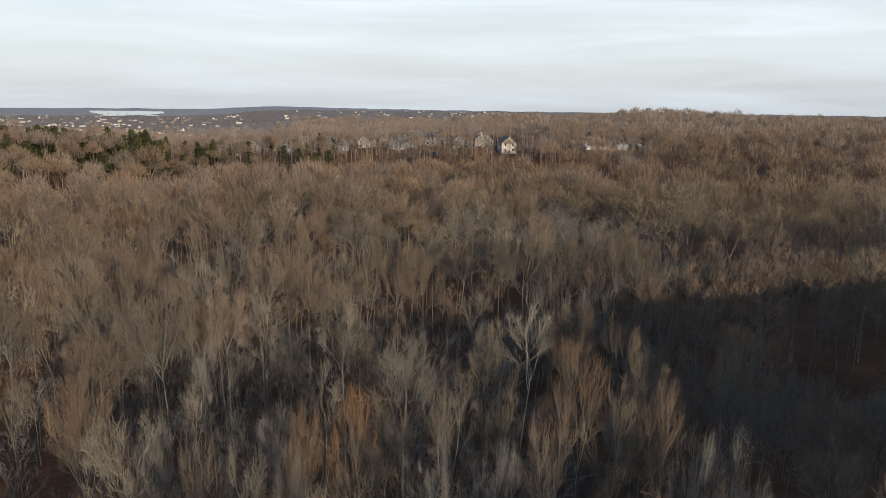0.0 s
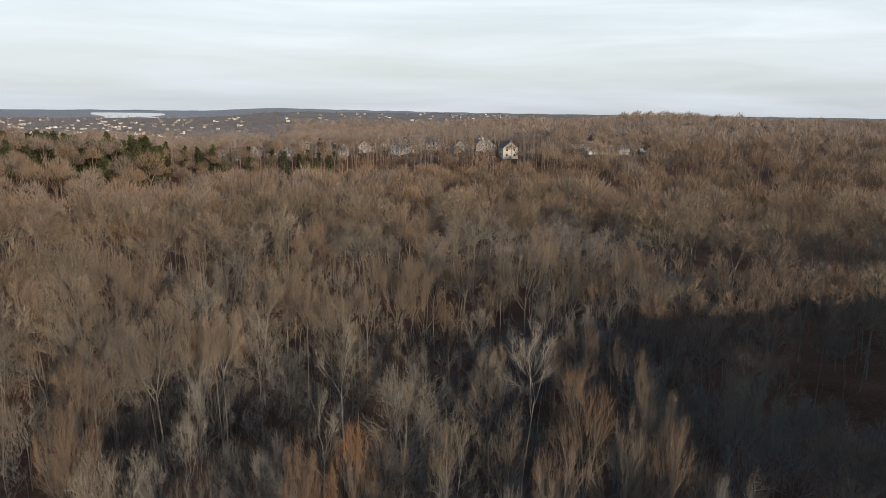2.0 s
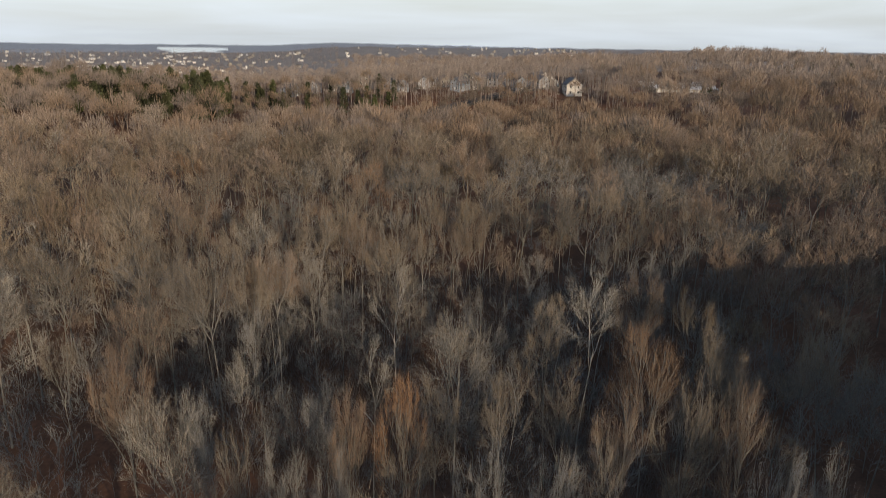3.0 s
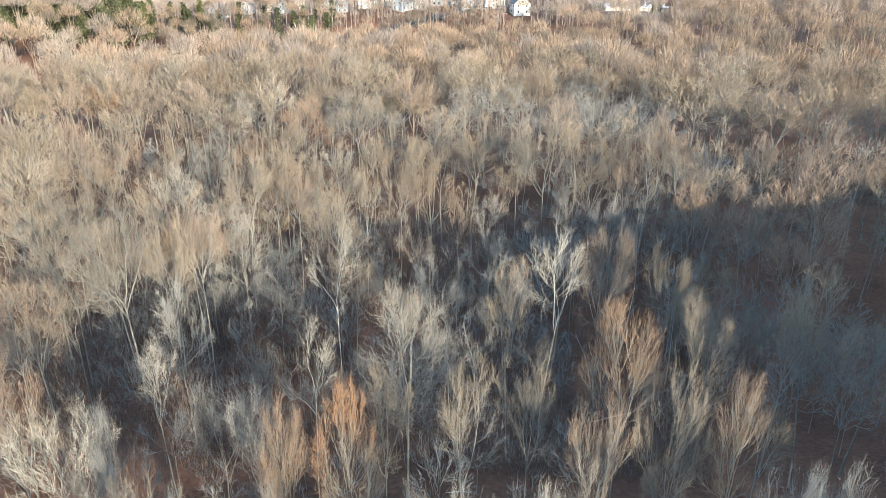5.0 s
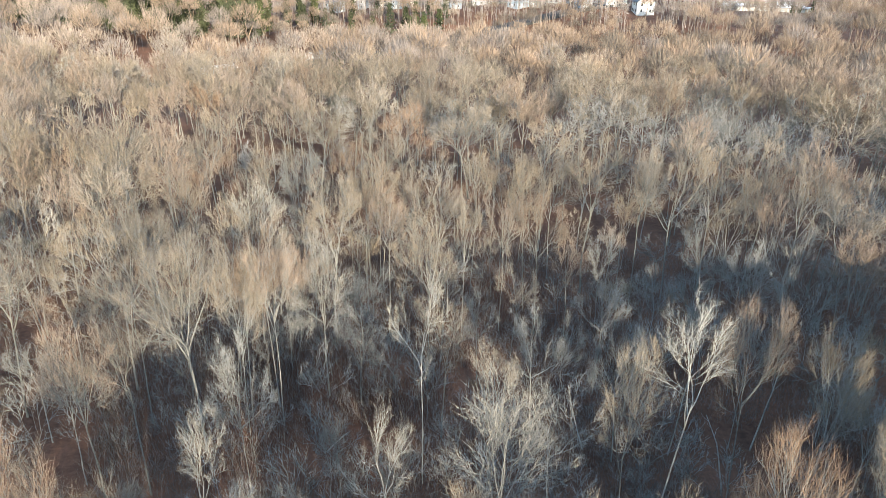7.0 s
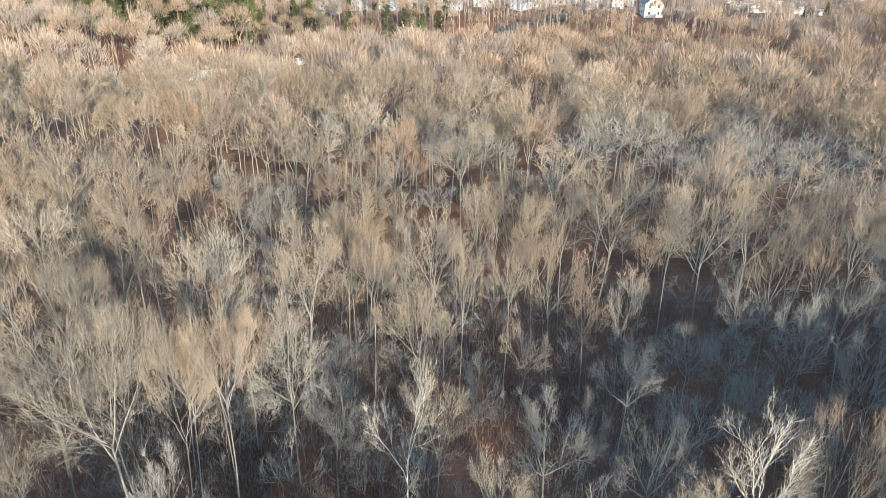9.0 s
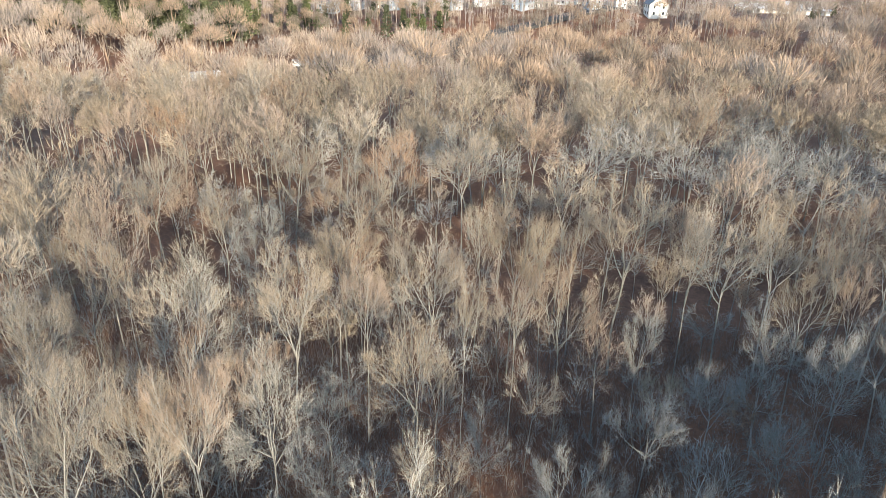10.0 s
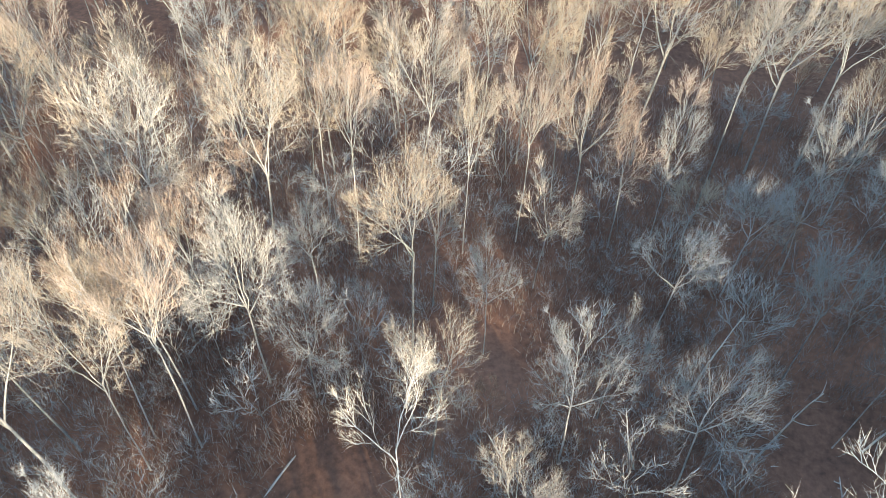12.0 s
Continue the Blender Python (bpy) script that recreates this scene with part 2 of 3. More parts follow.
class Wood:
    """Collects tubes, spikes and leaves."""

    def __init__(self):
        self.v, self.f, self.count = [], [], 0

    def tube(self, pts, radii, sides):
        pts = np.asarray(pts)
        ring = np.arange(sides) * 2 * math.pi / sides
        cs, sn = np.cos(ring)[:, None], np.sin(ring)[:, None]
        k = len(pts)
        for i, p in enumerate(pts):
            d = unit(pts[min(i + 1, k - 1)] - pts[max(i - 1, 0)])
            u, w = across(d)
            self.v.append(p + radii[i] * (cs * u + sn * w))
        for i in range(k - 1):
            for j in range(sides):
                q = self.count + i * sides + j
                r = self.count + i * sides + (j + 1) % sides
                self.f.append((q, r, r + sides))
                self.f.append((q, r + sides, q + sides))
        self.count += k * sides

    def spike(self, a, b, width, rng):
        """A three-sided tapering twig."""
        d = b - a
        u, w = across(unit(d))
        for q in range(3):
            t = q * 2.0944
            self.v.append((a + width * 0.5 * (math.cos(t) * u + math.sin(t) * w))[None])
        self.v.append(b[None])
        c = self.count
        self.f += [(c, c + 1, c + 3), (c + 1, c + 2, c + 3), (c + 2, c, c + 3)]
        self.count += 4

    def sliver(self, a, b, width, rng):
        """The finest twigs: one tapering face each."""
        u, w = across(unit(b - a))
        t = rng.uniform(0, math.pi)
        s = 0.5 * width * (math.cos(t) * u + math.sin(t) * w)
        self.v += [(a - s)[None], (a + s)[None], b[None]]
        self.f.append((self.count, self.count + 1, self.count + 2))
        self.count += 3

    def mesh(self, name, mat):
        return from_arrays(name, np.concatenate(self.v), self.f, mat)

    def arrays(self):
        return np.concatenate(self.v), np.array(self.f)


def bough(start, heading, length, steps, up, wander, rng):
    """The course of a limb that wanders and bends upward."""
    pts, d = [start], unit(heading)
    for _ in range(steps):
        d = unit(d + np.array((0, 0, up)) + rng.normal(0, wander, 3))
        pts.append(pts[-1] + d * length / steps)
    return np.array(pts)


def along(pts, t):
    k = t * (len(pts) - 1)
    i = min(int(k), len(pts) - 2)
    return pts[i] + (k - i) * (pts[i + 1] - pts[i]), unit(pts[i + 1] - pts[i])


def turned(d, angle, azimuth):
    u, w = across(d)
    return unit(math.cos(angle) * d + math.sin(angle) * (math.cos(azimuth) * u + math.sin(azimuth) * w))


def bare_tree(seed, height=24.0, fork=0.5, leaders=4, spread=26.0, trunk_r=0.27, limbs=9, limb_len=0.30, limb_angle=48.0,
              up=0.10, wander=0.10, twig_up=0.16, branches=6, twigs=6, twiglets=2, twig_len=1.55, lod=0, width=0.029, leaves=0,
              radius=4.6):
    """Trunk and crown of a leafless tree: a trunk that forks into leaders, limbs, branches, twigs and the finest twigs, which
    fill a dome of that radius. lod: 0 near, 1 farther."""
    rng = np.random.default_rng(seed)
    trunk_r *= 0.62
    wood, crown = Wood(), Wood()
    low = height * (fork + 0.22 * (1 - fork))
    axes = np.array((radius, radius, height - low))
    core = np.array((0, 0, low))

    def outward(p, h, pull):
        """Bends a heading away from the middle of the crown."""
        return unit(h + pull * unit((p - core) / axes))

    def reach_of(p, h, length):
        """Shortens a shoot that would leave the dome."""
        for _ in range(5):
            q = (p + h * length - core) / axes
            if q @ q < rng.uniform(0.85, 1.2):
                break
            length *= 0.7
        return length

    stem = bough(np.zeros(3), (rng.normal(0, 0.03), rng.normal(0, 0.03), 1), height * fork, (7, 4)[lod], 0.12, 0.035, rng)
    stem[0, 2] -= 0.6
    taper = np.linspace(1, 0.66, len(stem)) * trunk_r
    taper[0] *= 1.35
    wood.tube(stem, taper, (7, 5)[lod])
    turn = rng.uniform(0, 6.28)
    for i in range(leaders):
        p, d = along(stem, 1.0 - 0.22 * (i / leaders) * rng.uniform(0.3, 1))
        h = turned(d, radians(spread * rng.uniform(0.35, 1.25)), turn + i * 6.28 / leaders + rng.normal(0, 0.35))
        main = bough(p, h, reach_of(p, h, height * (1 - fork) * rng.uniform(0.85, 1.05)), (6, 4)[lod], up, wander, rng)
        r = np.linspace(0.62, 0.12, len(main)) * trunk_r
        wood.tube(main, r, (5, 4)[lod])
        for n in range(limbs):
            t = min(0.985, 0.2 + 0.8 * ((n + rng.uniform(0, 1)) / limbs) ** 0.9)
            p1, d1 = along(main, t)
            h1 = outward(p1, turned(d1, radians(limb_angle * rng.uniform(0.7, 1.2)), n * 2.4 + rng.normal(0, 0.5)), 0.35)
            reach = reach_of(p1, h1, height * limb_len * (1.1 - 0.55 * t) * rng.uniform(0.7, 1.15))
            limb = bough(p1, h1, reach, (4, 3)[lod], up * 1.3, wander * 1.2, rng)
            r1 = max(0.024, 0.40 * np.interp(t, np.linspace(0, 1, len(r)), r))
            (wood if lod == 0 else crown).tube(limb, np.linspace(r1, 0.014, len(limb)), 3)
            for j in range(branches):
                t2 = 0.25 + 0.75 * (j + rng.uniform(0, 1)) / branches
                p2, d2 = along(limb, min(t2, 0.99))
                h2 = outward(p2, turned(d2, radians(rng.uniform(25, 60)), j * 2.4 + rng.normal(0, 0.5)), 0.45)
                h2 = unit(h2 + np.array((0, 0, twig_up)))
                br = bough(p2, h2, reach_of(p2, h2, max(1.3, reach * rng.uniform(0.4, 0.7))), (3, 2)[lod], twig_up * 0.6, wander, rng)
                if lod == 0:
                    wood.tube(br[::2], (0.025, 0.014), 3)
                    wood.spike(br[2], br[3], 0.028, rng)
                else:
                    crown.spike(br[0], br[-1], 0.05, rng)
                for k in range(twigs):
                    t3 = 0.1 + 0.9 * (k + rng.uniform(0, 1)) / twigs
                    p3, d3 = along(br, min(t3, 0.99))
                    h3 = outward(p3, turned(d3, radians(rng.uniform(22, 58)), k * 2.4 + rng.normal(0, 0.6)), 0.4)
                    h3 = unit(h3 + np.array((0, 0, twig_up)))
                    tip = p3 + h3 * reach_of(p3, h3, twig_len * rng.uniform(0.6, 1.2))
                    crown.sliver(p3, tip, width, rng)
                    for q in range(twiglets):
                        p4 = p3 + (tip - p3) * rng.uniform(0.15, 0.9)
                        h4 = unit(turned(h3, radians(rng.uniform(22, 52)), rng.uniform(0, 6.28)) + np.array((0, 0, twig_up * 0.7)))
                        crown.sliver(p4, p4 + h4 * twig_len * rng.uniform(0.35, 0.8), width * 0.85, rng)
                    for q in range(leaves):
                        p4 = p3 + (tip - p3) * rng.uniform(0.1, 1.0) + rng.normal(0, 0.12, 3)
                        crown.sliver(p4, p4 + unit(rng.normal(0, 1, 3)) * 0.15, 0.08, rng)
    return wood, crown


KINDS = {  # shape of each kind of tree, its bark and its twigs, its label, how many patterns
    "tulip_tree": (dict(height=27, fork=0.53, leaders=4, spread=27, limbs=8, limb_len=0.184, limb_angle=44, up=0.07, twig_up=0.22,
                        trunk_r=0.185, branches=6, twigs=5, radius=4.90), BARK_GREY, TWIG_TAN,
                   "tall bare tulip tree, grey stem, tan upswept twigs", 3),
    "maple_tree": (dict(height=25, fork=0.53, leaders=5, spread=34, limbs=7, limb_len=0.184, limb_angle=42, up=0.08, twig_up=0.30,
                        trunk_r=0.170, branches=6, twigs=5, radius=4.90), BARK_GREY, TWIG_BROWN,
                   "bare maple with a broom-shaped crown of fine brown twigs", 3),
    "oak_tree": (dict(height=22, fork=0.49, leaders=5, spread=48, limbs=7, limb_len=0.205, limb_angle=52, up=0.06, wander=0.16,
                      twig_up=0.2, trunk_r=0.207, branches=6, twigs=5, radius=5.70), BARK_DARK, TWIG_GREY,
                 "broad bare oak with crooked dark limbs and grey twigs", 3),
    "beech_tree": (dict(height=25, fork=0.49, leaders=5, spread=40, limbs=7, limb_len=0.194, limb_angle=46, up=0.08, twig_up=0.22,
                        trunk_r=0.185, branches=6, twigs=5, radius=5.47), BARK_GREY, TWIG_TAN,
                   "bare beech with a dense rounded crown of tan twigs", 3),
    "red_maple_tree": (dict(height=22, fork=0.46, leaders=5, spread=34, limbs=7, limb_len=0.205, limb_angle=40, up=0.10, twig_up=0.34,
                            trunk_r=0.148, branches=6, twigs=6, radius=5.02), BARK_GREY, TWIG_RED,
                       "bare red maple with a russet brush of fine twigs", 2),
    "sycamore_tree": (dict(height=27, fork=0.56, leaders=4, spread=42, limbs=6, limb_len=0.162, limb_angle=50, up=0.09, wander=0.19,
                           twig_up=0.2, trunk_r=0.16, branches=4, twigs=5, twiglets=2, radius=4.79), BARK_PALE, TWIG_PALE,
                      "bare sycamore with smooth pale bark and crooked white limbs", 2),
    "white_oak_tree": (dict(height=23, fork=0.47, leaders=5, spread=50, limbs=7, limb_len=0.21, limb_angle=54, up=0.06, wander=0.15,
                            twig_up=0.2, trunk_r=0.19, branches=6, twigs=5, radius=5.2), BARK_GREY, TWIG_PALE,
                       "bare white oak with a dense pale spreading crown", 2),
    "russet_oak_tree": (dict(height=13, fork=0.58, leaders=4, spread=34, limbs=6, limb_len=0.259, limb_angle=45, up=0.12, twig_up=0.3,
                             trunk_r=0.089, branches=4, twigs=5, twiglets=2, leaves=2, radius=3.31), BARK_DARK, LEAF_RUSSET,
                        "small oak that keeps its withered russet leaves", 2),
    "sapling": (dict(height=10, fork=0.30, leaders=4, spread=38, limbs=5, limb_len=0.281, limb_angle=46, up=0.10, twig_up=0.24,
                     trunk_r=0.052, branches=4, twigs=4, twiglets=2, twig_len=0.95, radius=2.96), BARK_GREY, TWIG_GREY,
                "slender grey bare understorey tree with feathery twigs", 3),
}
THIN = dict(limbs=0.8, branches=0.8, twigs=0.8, twiglets=0.5)


def shape_for(kind, seed, lod):
    p = dict(KINDS[kind][0])
    if lod == 1:
        p.update({k: max(1, round(p.get(k, d) * f)) for (k, f), d in zip(THIN.items(), (9, 6, 6, 2))}, width=0.05 if kind == "sapling" else 0.08, twig_len=1.1 if kind == "sapling" else 1.6)
    return bare_tree(seed, lod=lod, **p)


def far_tree(seed, height, radius, twigs, width):
    """A tree of the far woods: a stem, a fan of limbs and a dome of upswept twigs."""
    rng = np.random.default_rng(seed)
    wood = Wood()
    fork = height * rng.uniform(0.34, 0.46)
    wood.tube(np.array([(0, 0, -0.6), (rng.normal(0, 0.2), rng.normal(0, 0.2), fork)]), (0.26, 0.17), 3)
    centre = np.array((0, 0, height - radius * 1.05))
    for i in range(9):
        az, el = i * 2.4 + rng.normal(0, 0.3), rng.uniform(0.35, 1.4)
        out = np.array((math.cos(az) * math.cos(el), math.sin(az) * math.cos(el), math.sin(el)))
        tip = centre + out * radius * rng.uniform(0.7, 0.95)
        wood.sliver(np.array((0, 0, fork * rng.uniform(0.85, 1))), tip, 0.22, rng)
    for _ in range(twigs):
        az, el = rng.uniform(0, 6.283), math.asin(rng.uniform(-0.12, 1))
        out = np.array((math.cos(az) * math.cos(el), math.sin(az) * math.cos(el), math.sin(el)))
        a = centre + out * radius * rng.uniform(0.40, 0.80)
        b = a + unit(out * 0.6 + np.array((0, 0, 0.75)) + rng.normal(0, 0.25, 3)) * radius * rng.uniform(0.22, 0.5)
        wood.sliver(a, b, width * rng.uniform(0.7, 1.3), rng)
    return wood


patterns = {}
for lod in (0, 1):
    for number, kind in enumerate(KINDS):
        for variant in range(KINDS[kind][4] - (lod if KINDS[kind][4] > 2 else 0)):
            wood, crown = shape_for(kind, 100 * number + 10 * lod + variant, lod)
            patterns[kind, lod, variant] = (wood.mesh("trunk", KINDS[kind][1]), crown.mesh("crown", KINDS[kind][2]))


def plant(kind, lod, variant, x, y, scale, turn, widen=1.0):
    """One tree of its own: an empty at its foot with trunk and crown."""
    root = new(kind)
    trunk, crown = patterns[kind, lod, variant]
    for name, me in (("trunk", trunk), ("crown", crown)):
        ob = new(name, me)
        ob.parent = root
    root.matrix_basis = Matrix.Translation((x, y, float(land(x, y)))) @ pose(0, 0, 0, 0, 0, turn) @ \
        Matrix.Diagonal((scale * widen, scale * widen, scale, 1))
    tagged(root, KINDS[kind][3], "tree", kind.replace("_", " ") + "s of the wood")
    return root


rng = np.random.default_rng(5)
taken = []                      # (x, y, clear radius) of planted trees
STANDING = {  # kind: (x, y, height, crown width) of trees that stand out
    "white_oak_tree": [
        (-26.9, 57, 23, 7.3), (-4.5, 74, 24, 10.6), (-38.5, 111.2, 23, 8.5), (-26.4, 101.5, 21, 7.2)],
    "oak_tree": [
        (-23.8, 58, 22, 4.7), (-19.4, 66, 20, 6.2), (3.6, 48, 25, 3.1), (0.5, 47, 25, 2.1), (-2.7, 50, 22, 2), (35.7, 90, 19, 7.7),
        (34.3, 70, 24, 4.9), (22.8, 50, 25, 3.8), (19, 50, 25, 3.6), (-28, 82, 20, 5.7), (-27.7, 62, 19, 4.3), (-15.3, 62, 21, 3.5),
        (-14.6, 48, 25, 3.6), (-11.1, 50, 23, 3.1), (-37.8, 128, 24, 6.5)],
    "sycamore_tree": [
        (-26.5, 72, 21, 4), (-12.9, 72, 23, 5.4), (10.3, 87, 27, 7.4), (-12.9, 89.8, 25, 6)],
    "red_maple_tree": [
        (-12.6, 58, 23, 3.9), (13.9, 68, 26, 6.9), (-33.3, 62, 25, 5.2), (-30, 163.6, 24, 11)],
    "russet_oak_tree": [
        (-7.7, 57.5, 25, 3.6)],
    "tulip_tree": [
        (0.5, 61, 25, 4.7), (23.1, 88, 25, 5), (5.9, 80, 24, 4.9), (7, 52, 23, 3.2), (-38.5, 82, 20, 7), (-33.4, 95, 22, 4.9),
        (-7.2, 56, 21, 2.3), (-15.2, 106, 23, 7.3), (-38.3, 93, 22, 6.5), (-28.8, 113, 25, 7.4), (-50, 105, 22, 6.9),
        (-58.1, 142.1, 24, 9.8), (-44.7, 157.8, 24, 12), (-27.8, 128, 23, 7.7), (-12.9, 131, 24, 5.2), (4.2, 136, 27, 10.9),
        (11.3, 131, 28, 6.3), (-18.1, 161.3, 24, 10.3), (22.5, 138, 25, 8.5)],
    "maple_tree": [
        (17.2, 90, 27, 6), (18.7, 58, 26, 4.7), (9.3, 56, 26, 4.4), (-29.7, 95, 24, 5.8), (-40.3, 78, 22, 6.7), (-31.3, 98, 24, 6.5),
        (-7.6, 121.7, 22, 5.4), (-2.6, 122, 22, 6.3), (-22.5, 117, 23, 5.8), (-53, 124, 23, 6.8)],
    "beech_tree": [
        (21.7, 73, 25, 6), (35.8, 78, 25, 7.5), (33.5, 80, 23, 6.1), (6.1, 66, 23, 5.8), (14.5, 58, 26, 4.7), (-36, 89, 26, 10.5),
        (-49.2, 98, 24, 11.5), (-18.2, 50, 24, 3.9), (-32.7, 92.5, 23, 5.2), (-43.8, 92, 21, 7.9), (-18.1, 125, 23, 7.9),
        (-12.6, 119, 23, 4.3), (-53, 117, 23, 8.5), (-55.7, 108, 21, 7.4), (-47.5, 138, 24, 9.1), (-65.9, 128.8, 23, 9.2),
        (-69.8, 125.4, 23, 9.2), (-8.6, 133, 26, 8.5), (16.9, 137, 27, 9.8), (-4.5, 128, 24, 5.4), (-32.4, 150.8, 24, 9.6),
        (-1.1, 139, 23, 6.8), (29.6, 140, 25, 8.9), (34.7, 137, 24, 8.8), (23.9, 130, 24, 6.5)],
}
HOLLOW_OAKS = [
        (5.5, 112, 18, 7.1), (18.1, 112, 18, 5.5), (7.1, 99, 18, 6.6), (-2.3, 99, 17, 6.9), (13, 120, 16, 5.9), (31.1, 125, 19, 7.2),
        (19.6, 126, 19, 6.3), (25.7, 122, 19, 6.9), (6.2, 126, 16, 4.8), (27.6, 113, 20, 5.7), (0.9, 104, 15, 4.8),
        (-24.4, 110, 12, 6.6), (-9.3, 108, 14, 4.5), (21.5, 106, 19, 4.7), (-22.3, 101, 13, 6.5)]


def extent(kind, variant):
    """Height and crown width of a pattern."""
    me = patterns[kind, 0, variant][1]
    co = np.empty(3 * len(me.vertices), np.float32)
    me.vertices.foreach_get("co", co)
    co = co.reshape(-1, 3)
    return float(np.percentile(co[:, 2], 99.7)), 2 * float(np.percentile(np.hypot(co[:, 0], co[:, 1]), 96))


for kind, rows in (*STANDING.items(), ("oak_tree", HOLLOW_OAKS)):
    for i, (x, y, tall, wide) in enumerate(rows):
        top, across_crown = extent(kind, i % KINDS[kind][4])
        grow, wide = tall / top, max(wide * 1.15, 4.6)
        plant(kind, 0, i % KINDS[kind][4], x, y, grow, rng.uniform(0, 360), wide / across_crown / grow)
        taken.append((x, y, wide * 0.5))


def spots(x0, x1, y0, y1, gap, inside):
    """Jittered places at least gap apart."""
    kept, cell = [], {}
    for (x, y, r) in taken:
        cell.setdefault((int(x // 10), int(y // 10)), []).append((x, y, r))
    for _ in range(int((x1 - x0) * (y1 - y0) / gap ** 2 * 5)):
        x, y = rng.uniform(x0, x1), rng.uniform(y0, y1)
        if not inside(x, y):
            continue
        cx, cy = int(x // 10), int(y // 10)
        g = gap * rng.uniform(0.75, 1.3)
        if any((x - a) ** 2 + (y - c) ** 2 < max(g, r) ** 2 for i in (-1, 0, 1) for j in (-1, 0, 1)
               for a, c, r in cell.get((cx + i, cy + j), ())):
            continue
        cell.setdefault((cx, cy), []).append((x, y, 0))
        taken.append((x, y, 0))
        kept.append((x, y))
    return kept


def in_view(x, y, margin=12):
    """Within the wedge of land that the flight overlooks."""
    return -0.86 * (y + 8) - margin < x < 0.66 * (y + 8) + margin


def mix(x, y):
    """Which kind grows at a place: kinds grow in loose groups."""
    n = noise.noise((x * 0.02, y * 0.02, 3.1)) + rng.normal(0, 0.35)
    if n < -0.45:
        return "oak_tree" if x > -25 else "white_oak_tree"
    if n < -0.1:
        return "beech_tree"
    if n < 0.25:
        return "tulip_tree"
    if n < 0.55:
        return "maple_tree"
    return rng.choice(["red_maple_tree", "maple_tree", "sycamore_tree"], p=[0.5, 0.4, 0.1])


def hollow(x, y):
    """How deep in the shaded valley, where the trees are lower."""
    return float(np.exp(-((y - 106 + 0.12 * x) / 19) ** 2) * smooth(-14, 8, np.float64(x)))


ROAD_A, ROAD_B = (-260.0, 201.0), (30.0, 472.0)   # the highway that cuts through the woods


def off_road(x, y):
    """Distance from the highway's middle line; minus on its near side."""
    ex, ey = ROAD_B[0] - ROAD_A[0], ROAD_B[1] - ROAD_A[1]
    n = math.hypot(ex, ey)
    return (ex * (y - ROAD_A[1]) - ey * (x - ROAD_A[0])) / n


def on_road_cut(x, y):
    return -7 < off_road(x, y) < 6.5 and x < 20


CLEARINGS = ((-25.5, 90.0, 4.5), (-19.0, 93.5, 6.0), (-8.5, 107.0, 5.5), (21.0, 103.0, 8.5), (-1.0, 112.0, 4.0), (4.0, 92.0, 3.5))


def clear(x, y, more=0.0):
    """Open patches where the leaf litter shows."""
    return any((x - a) ** 2 + (y - c) ** 2 < (r + more) ** 2 for a, c, r in CLEARINGS)


def charted(x, y):
    """The part of the wood whose tall trees stand above by name."""
    return 44 < y < 141 and -58 < x < 37


for x, y in spots(-95, 84, 34, 141, 6.3, lambda x, y: in_view(x, y, 8) and not clear(x, y, 1.0)):
    kind = mix(x, y)
    low = hollow(x, y)
    if low > 0.4 and rng.uniform() < 0.3:
        continue
    if charted(x, y):
        if rng.uniform() < (0.5 if y < 84 and x < 16 else 0.15):
            continue
        tall, lod = rng.uniform(0.58, 0.82) * (1 - 0.15 * low), 0 if y < 112 else 1
        wide = rng.uniform(0.6, 0.85) if y < 84 else rng.uniform(0.8, 1.05)
    else:
        tall, lod, wide = rng.uniform(0.86, 1.08) * (1 - 0.4 * low), 0 if y < 100 else 1, rng.uniform(0.9, 1.25)
    v = KINDS[kind][4] - (1 if lod and KINDS[kind][4] > 2 else 0)
    plant(kind, lod, int(rng.integers(v)), x, y, tall, rng.uniform(0, 360), wide)
scrub = []
for x, y in spots(-85, 60, 48, 142, 3.7, lambda x, y: in_view(x, y, 0) and not clear(x, y) and not (x > 16 and y < 84)):
    kind = "russet_oak_tree" if rng.uniform() < 0.008 else "sapling"
    size = (0.6 if kind != "sapling" else 1.0) * rng.uniform(0.55, 1.3) + 0.2 * hollow(x, y)
    if kind == "sapling" and not (62 < y < 119 and -42 < x < 30):
        scrub.append((x, y, size))
    else:
        plant(kind, 1, int(rng.integers(2)), x, y, size, rng.uniform(0, 360), rng.uniform(0.8, 1.2))
planted, taken = taken, []
scrub += [(x, y, rng.uniform(0.3, 0.62)) for x, y in spots(-46, 16, 86, 124, 2.5, lambda x, y: not clear(x, y))]
taken = planted
moulds = [[w.arrays() for w in shape_for("sapling", 710 + i, 1)] for i in range(3)]
vs, fs, count = [], [], 0
for x, y, size in scrub:
    turn = rng.uniform(0, 6.283)
    ct, st = math.cos(turn) * size, math.sin(turn) * size
    for v, f in moulds[int(rng.integers(3))]:
        vs.append(np.stack([v[:, 0] * ct - v[:, 1] * st + x, v[:, 0] * st + v[:, 1] * ct + y, v[:, 2] * size + float(land(x, y))], 1))
        fs.append(f + count)
        count += len(v)
tagged(new("scrub", from_arrays("scrub", np.concatenate(vs), np.concatenate(fs), TWIG_GREY)),
       "slender grey understorey trees between the tall stems", "undergrowth", kind="stuff")
planted, taken = taken, []          # a middle storey between the tall stems, whatever their crowns
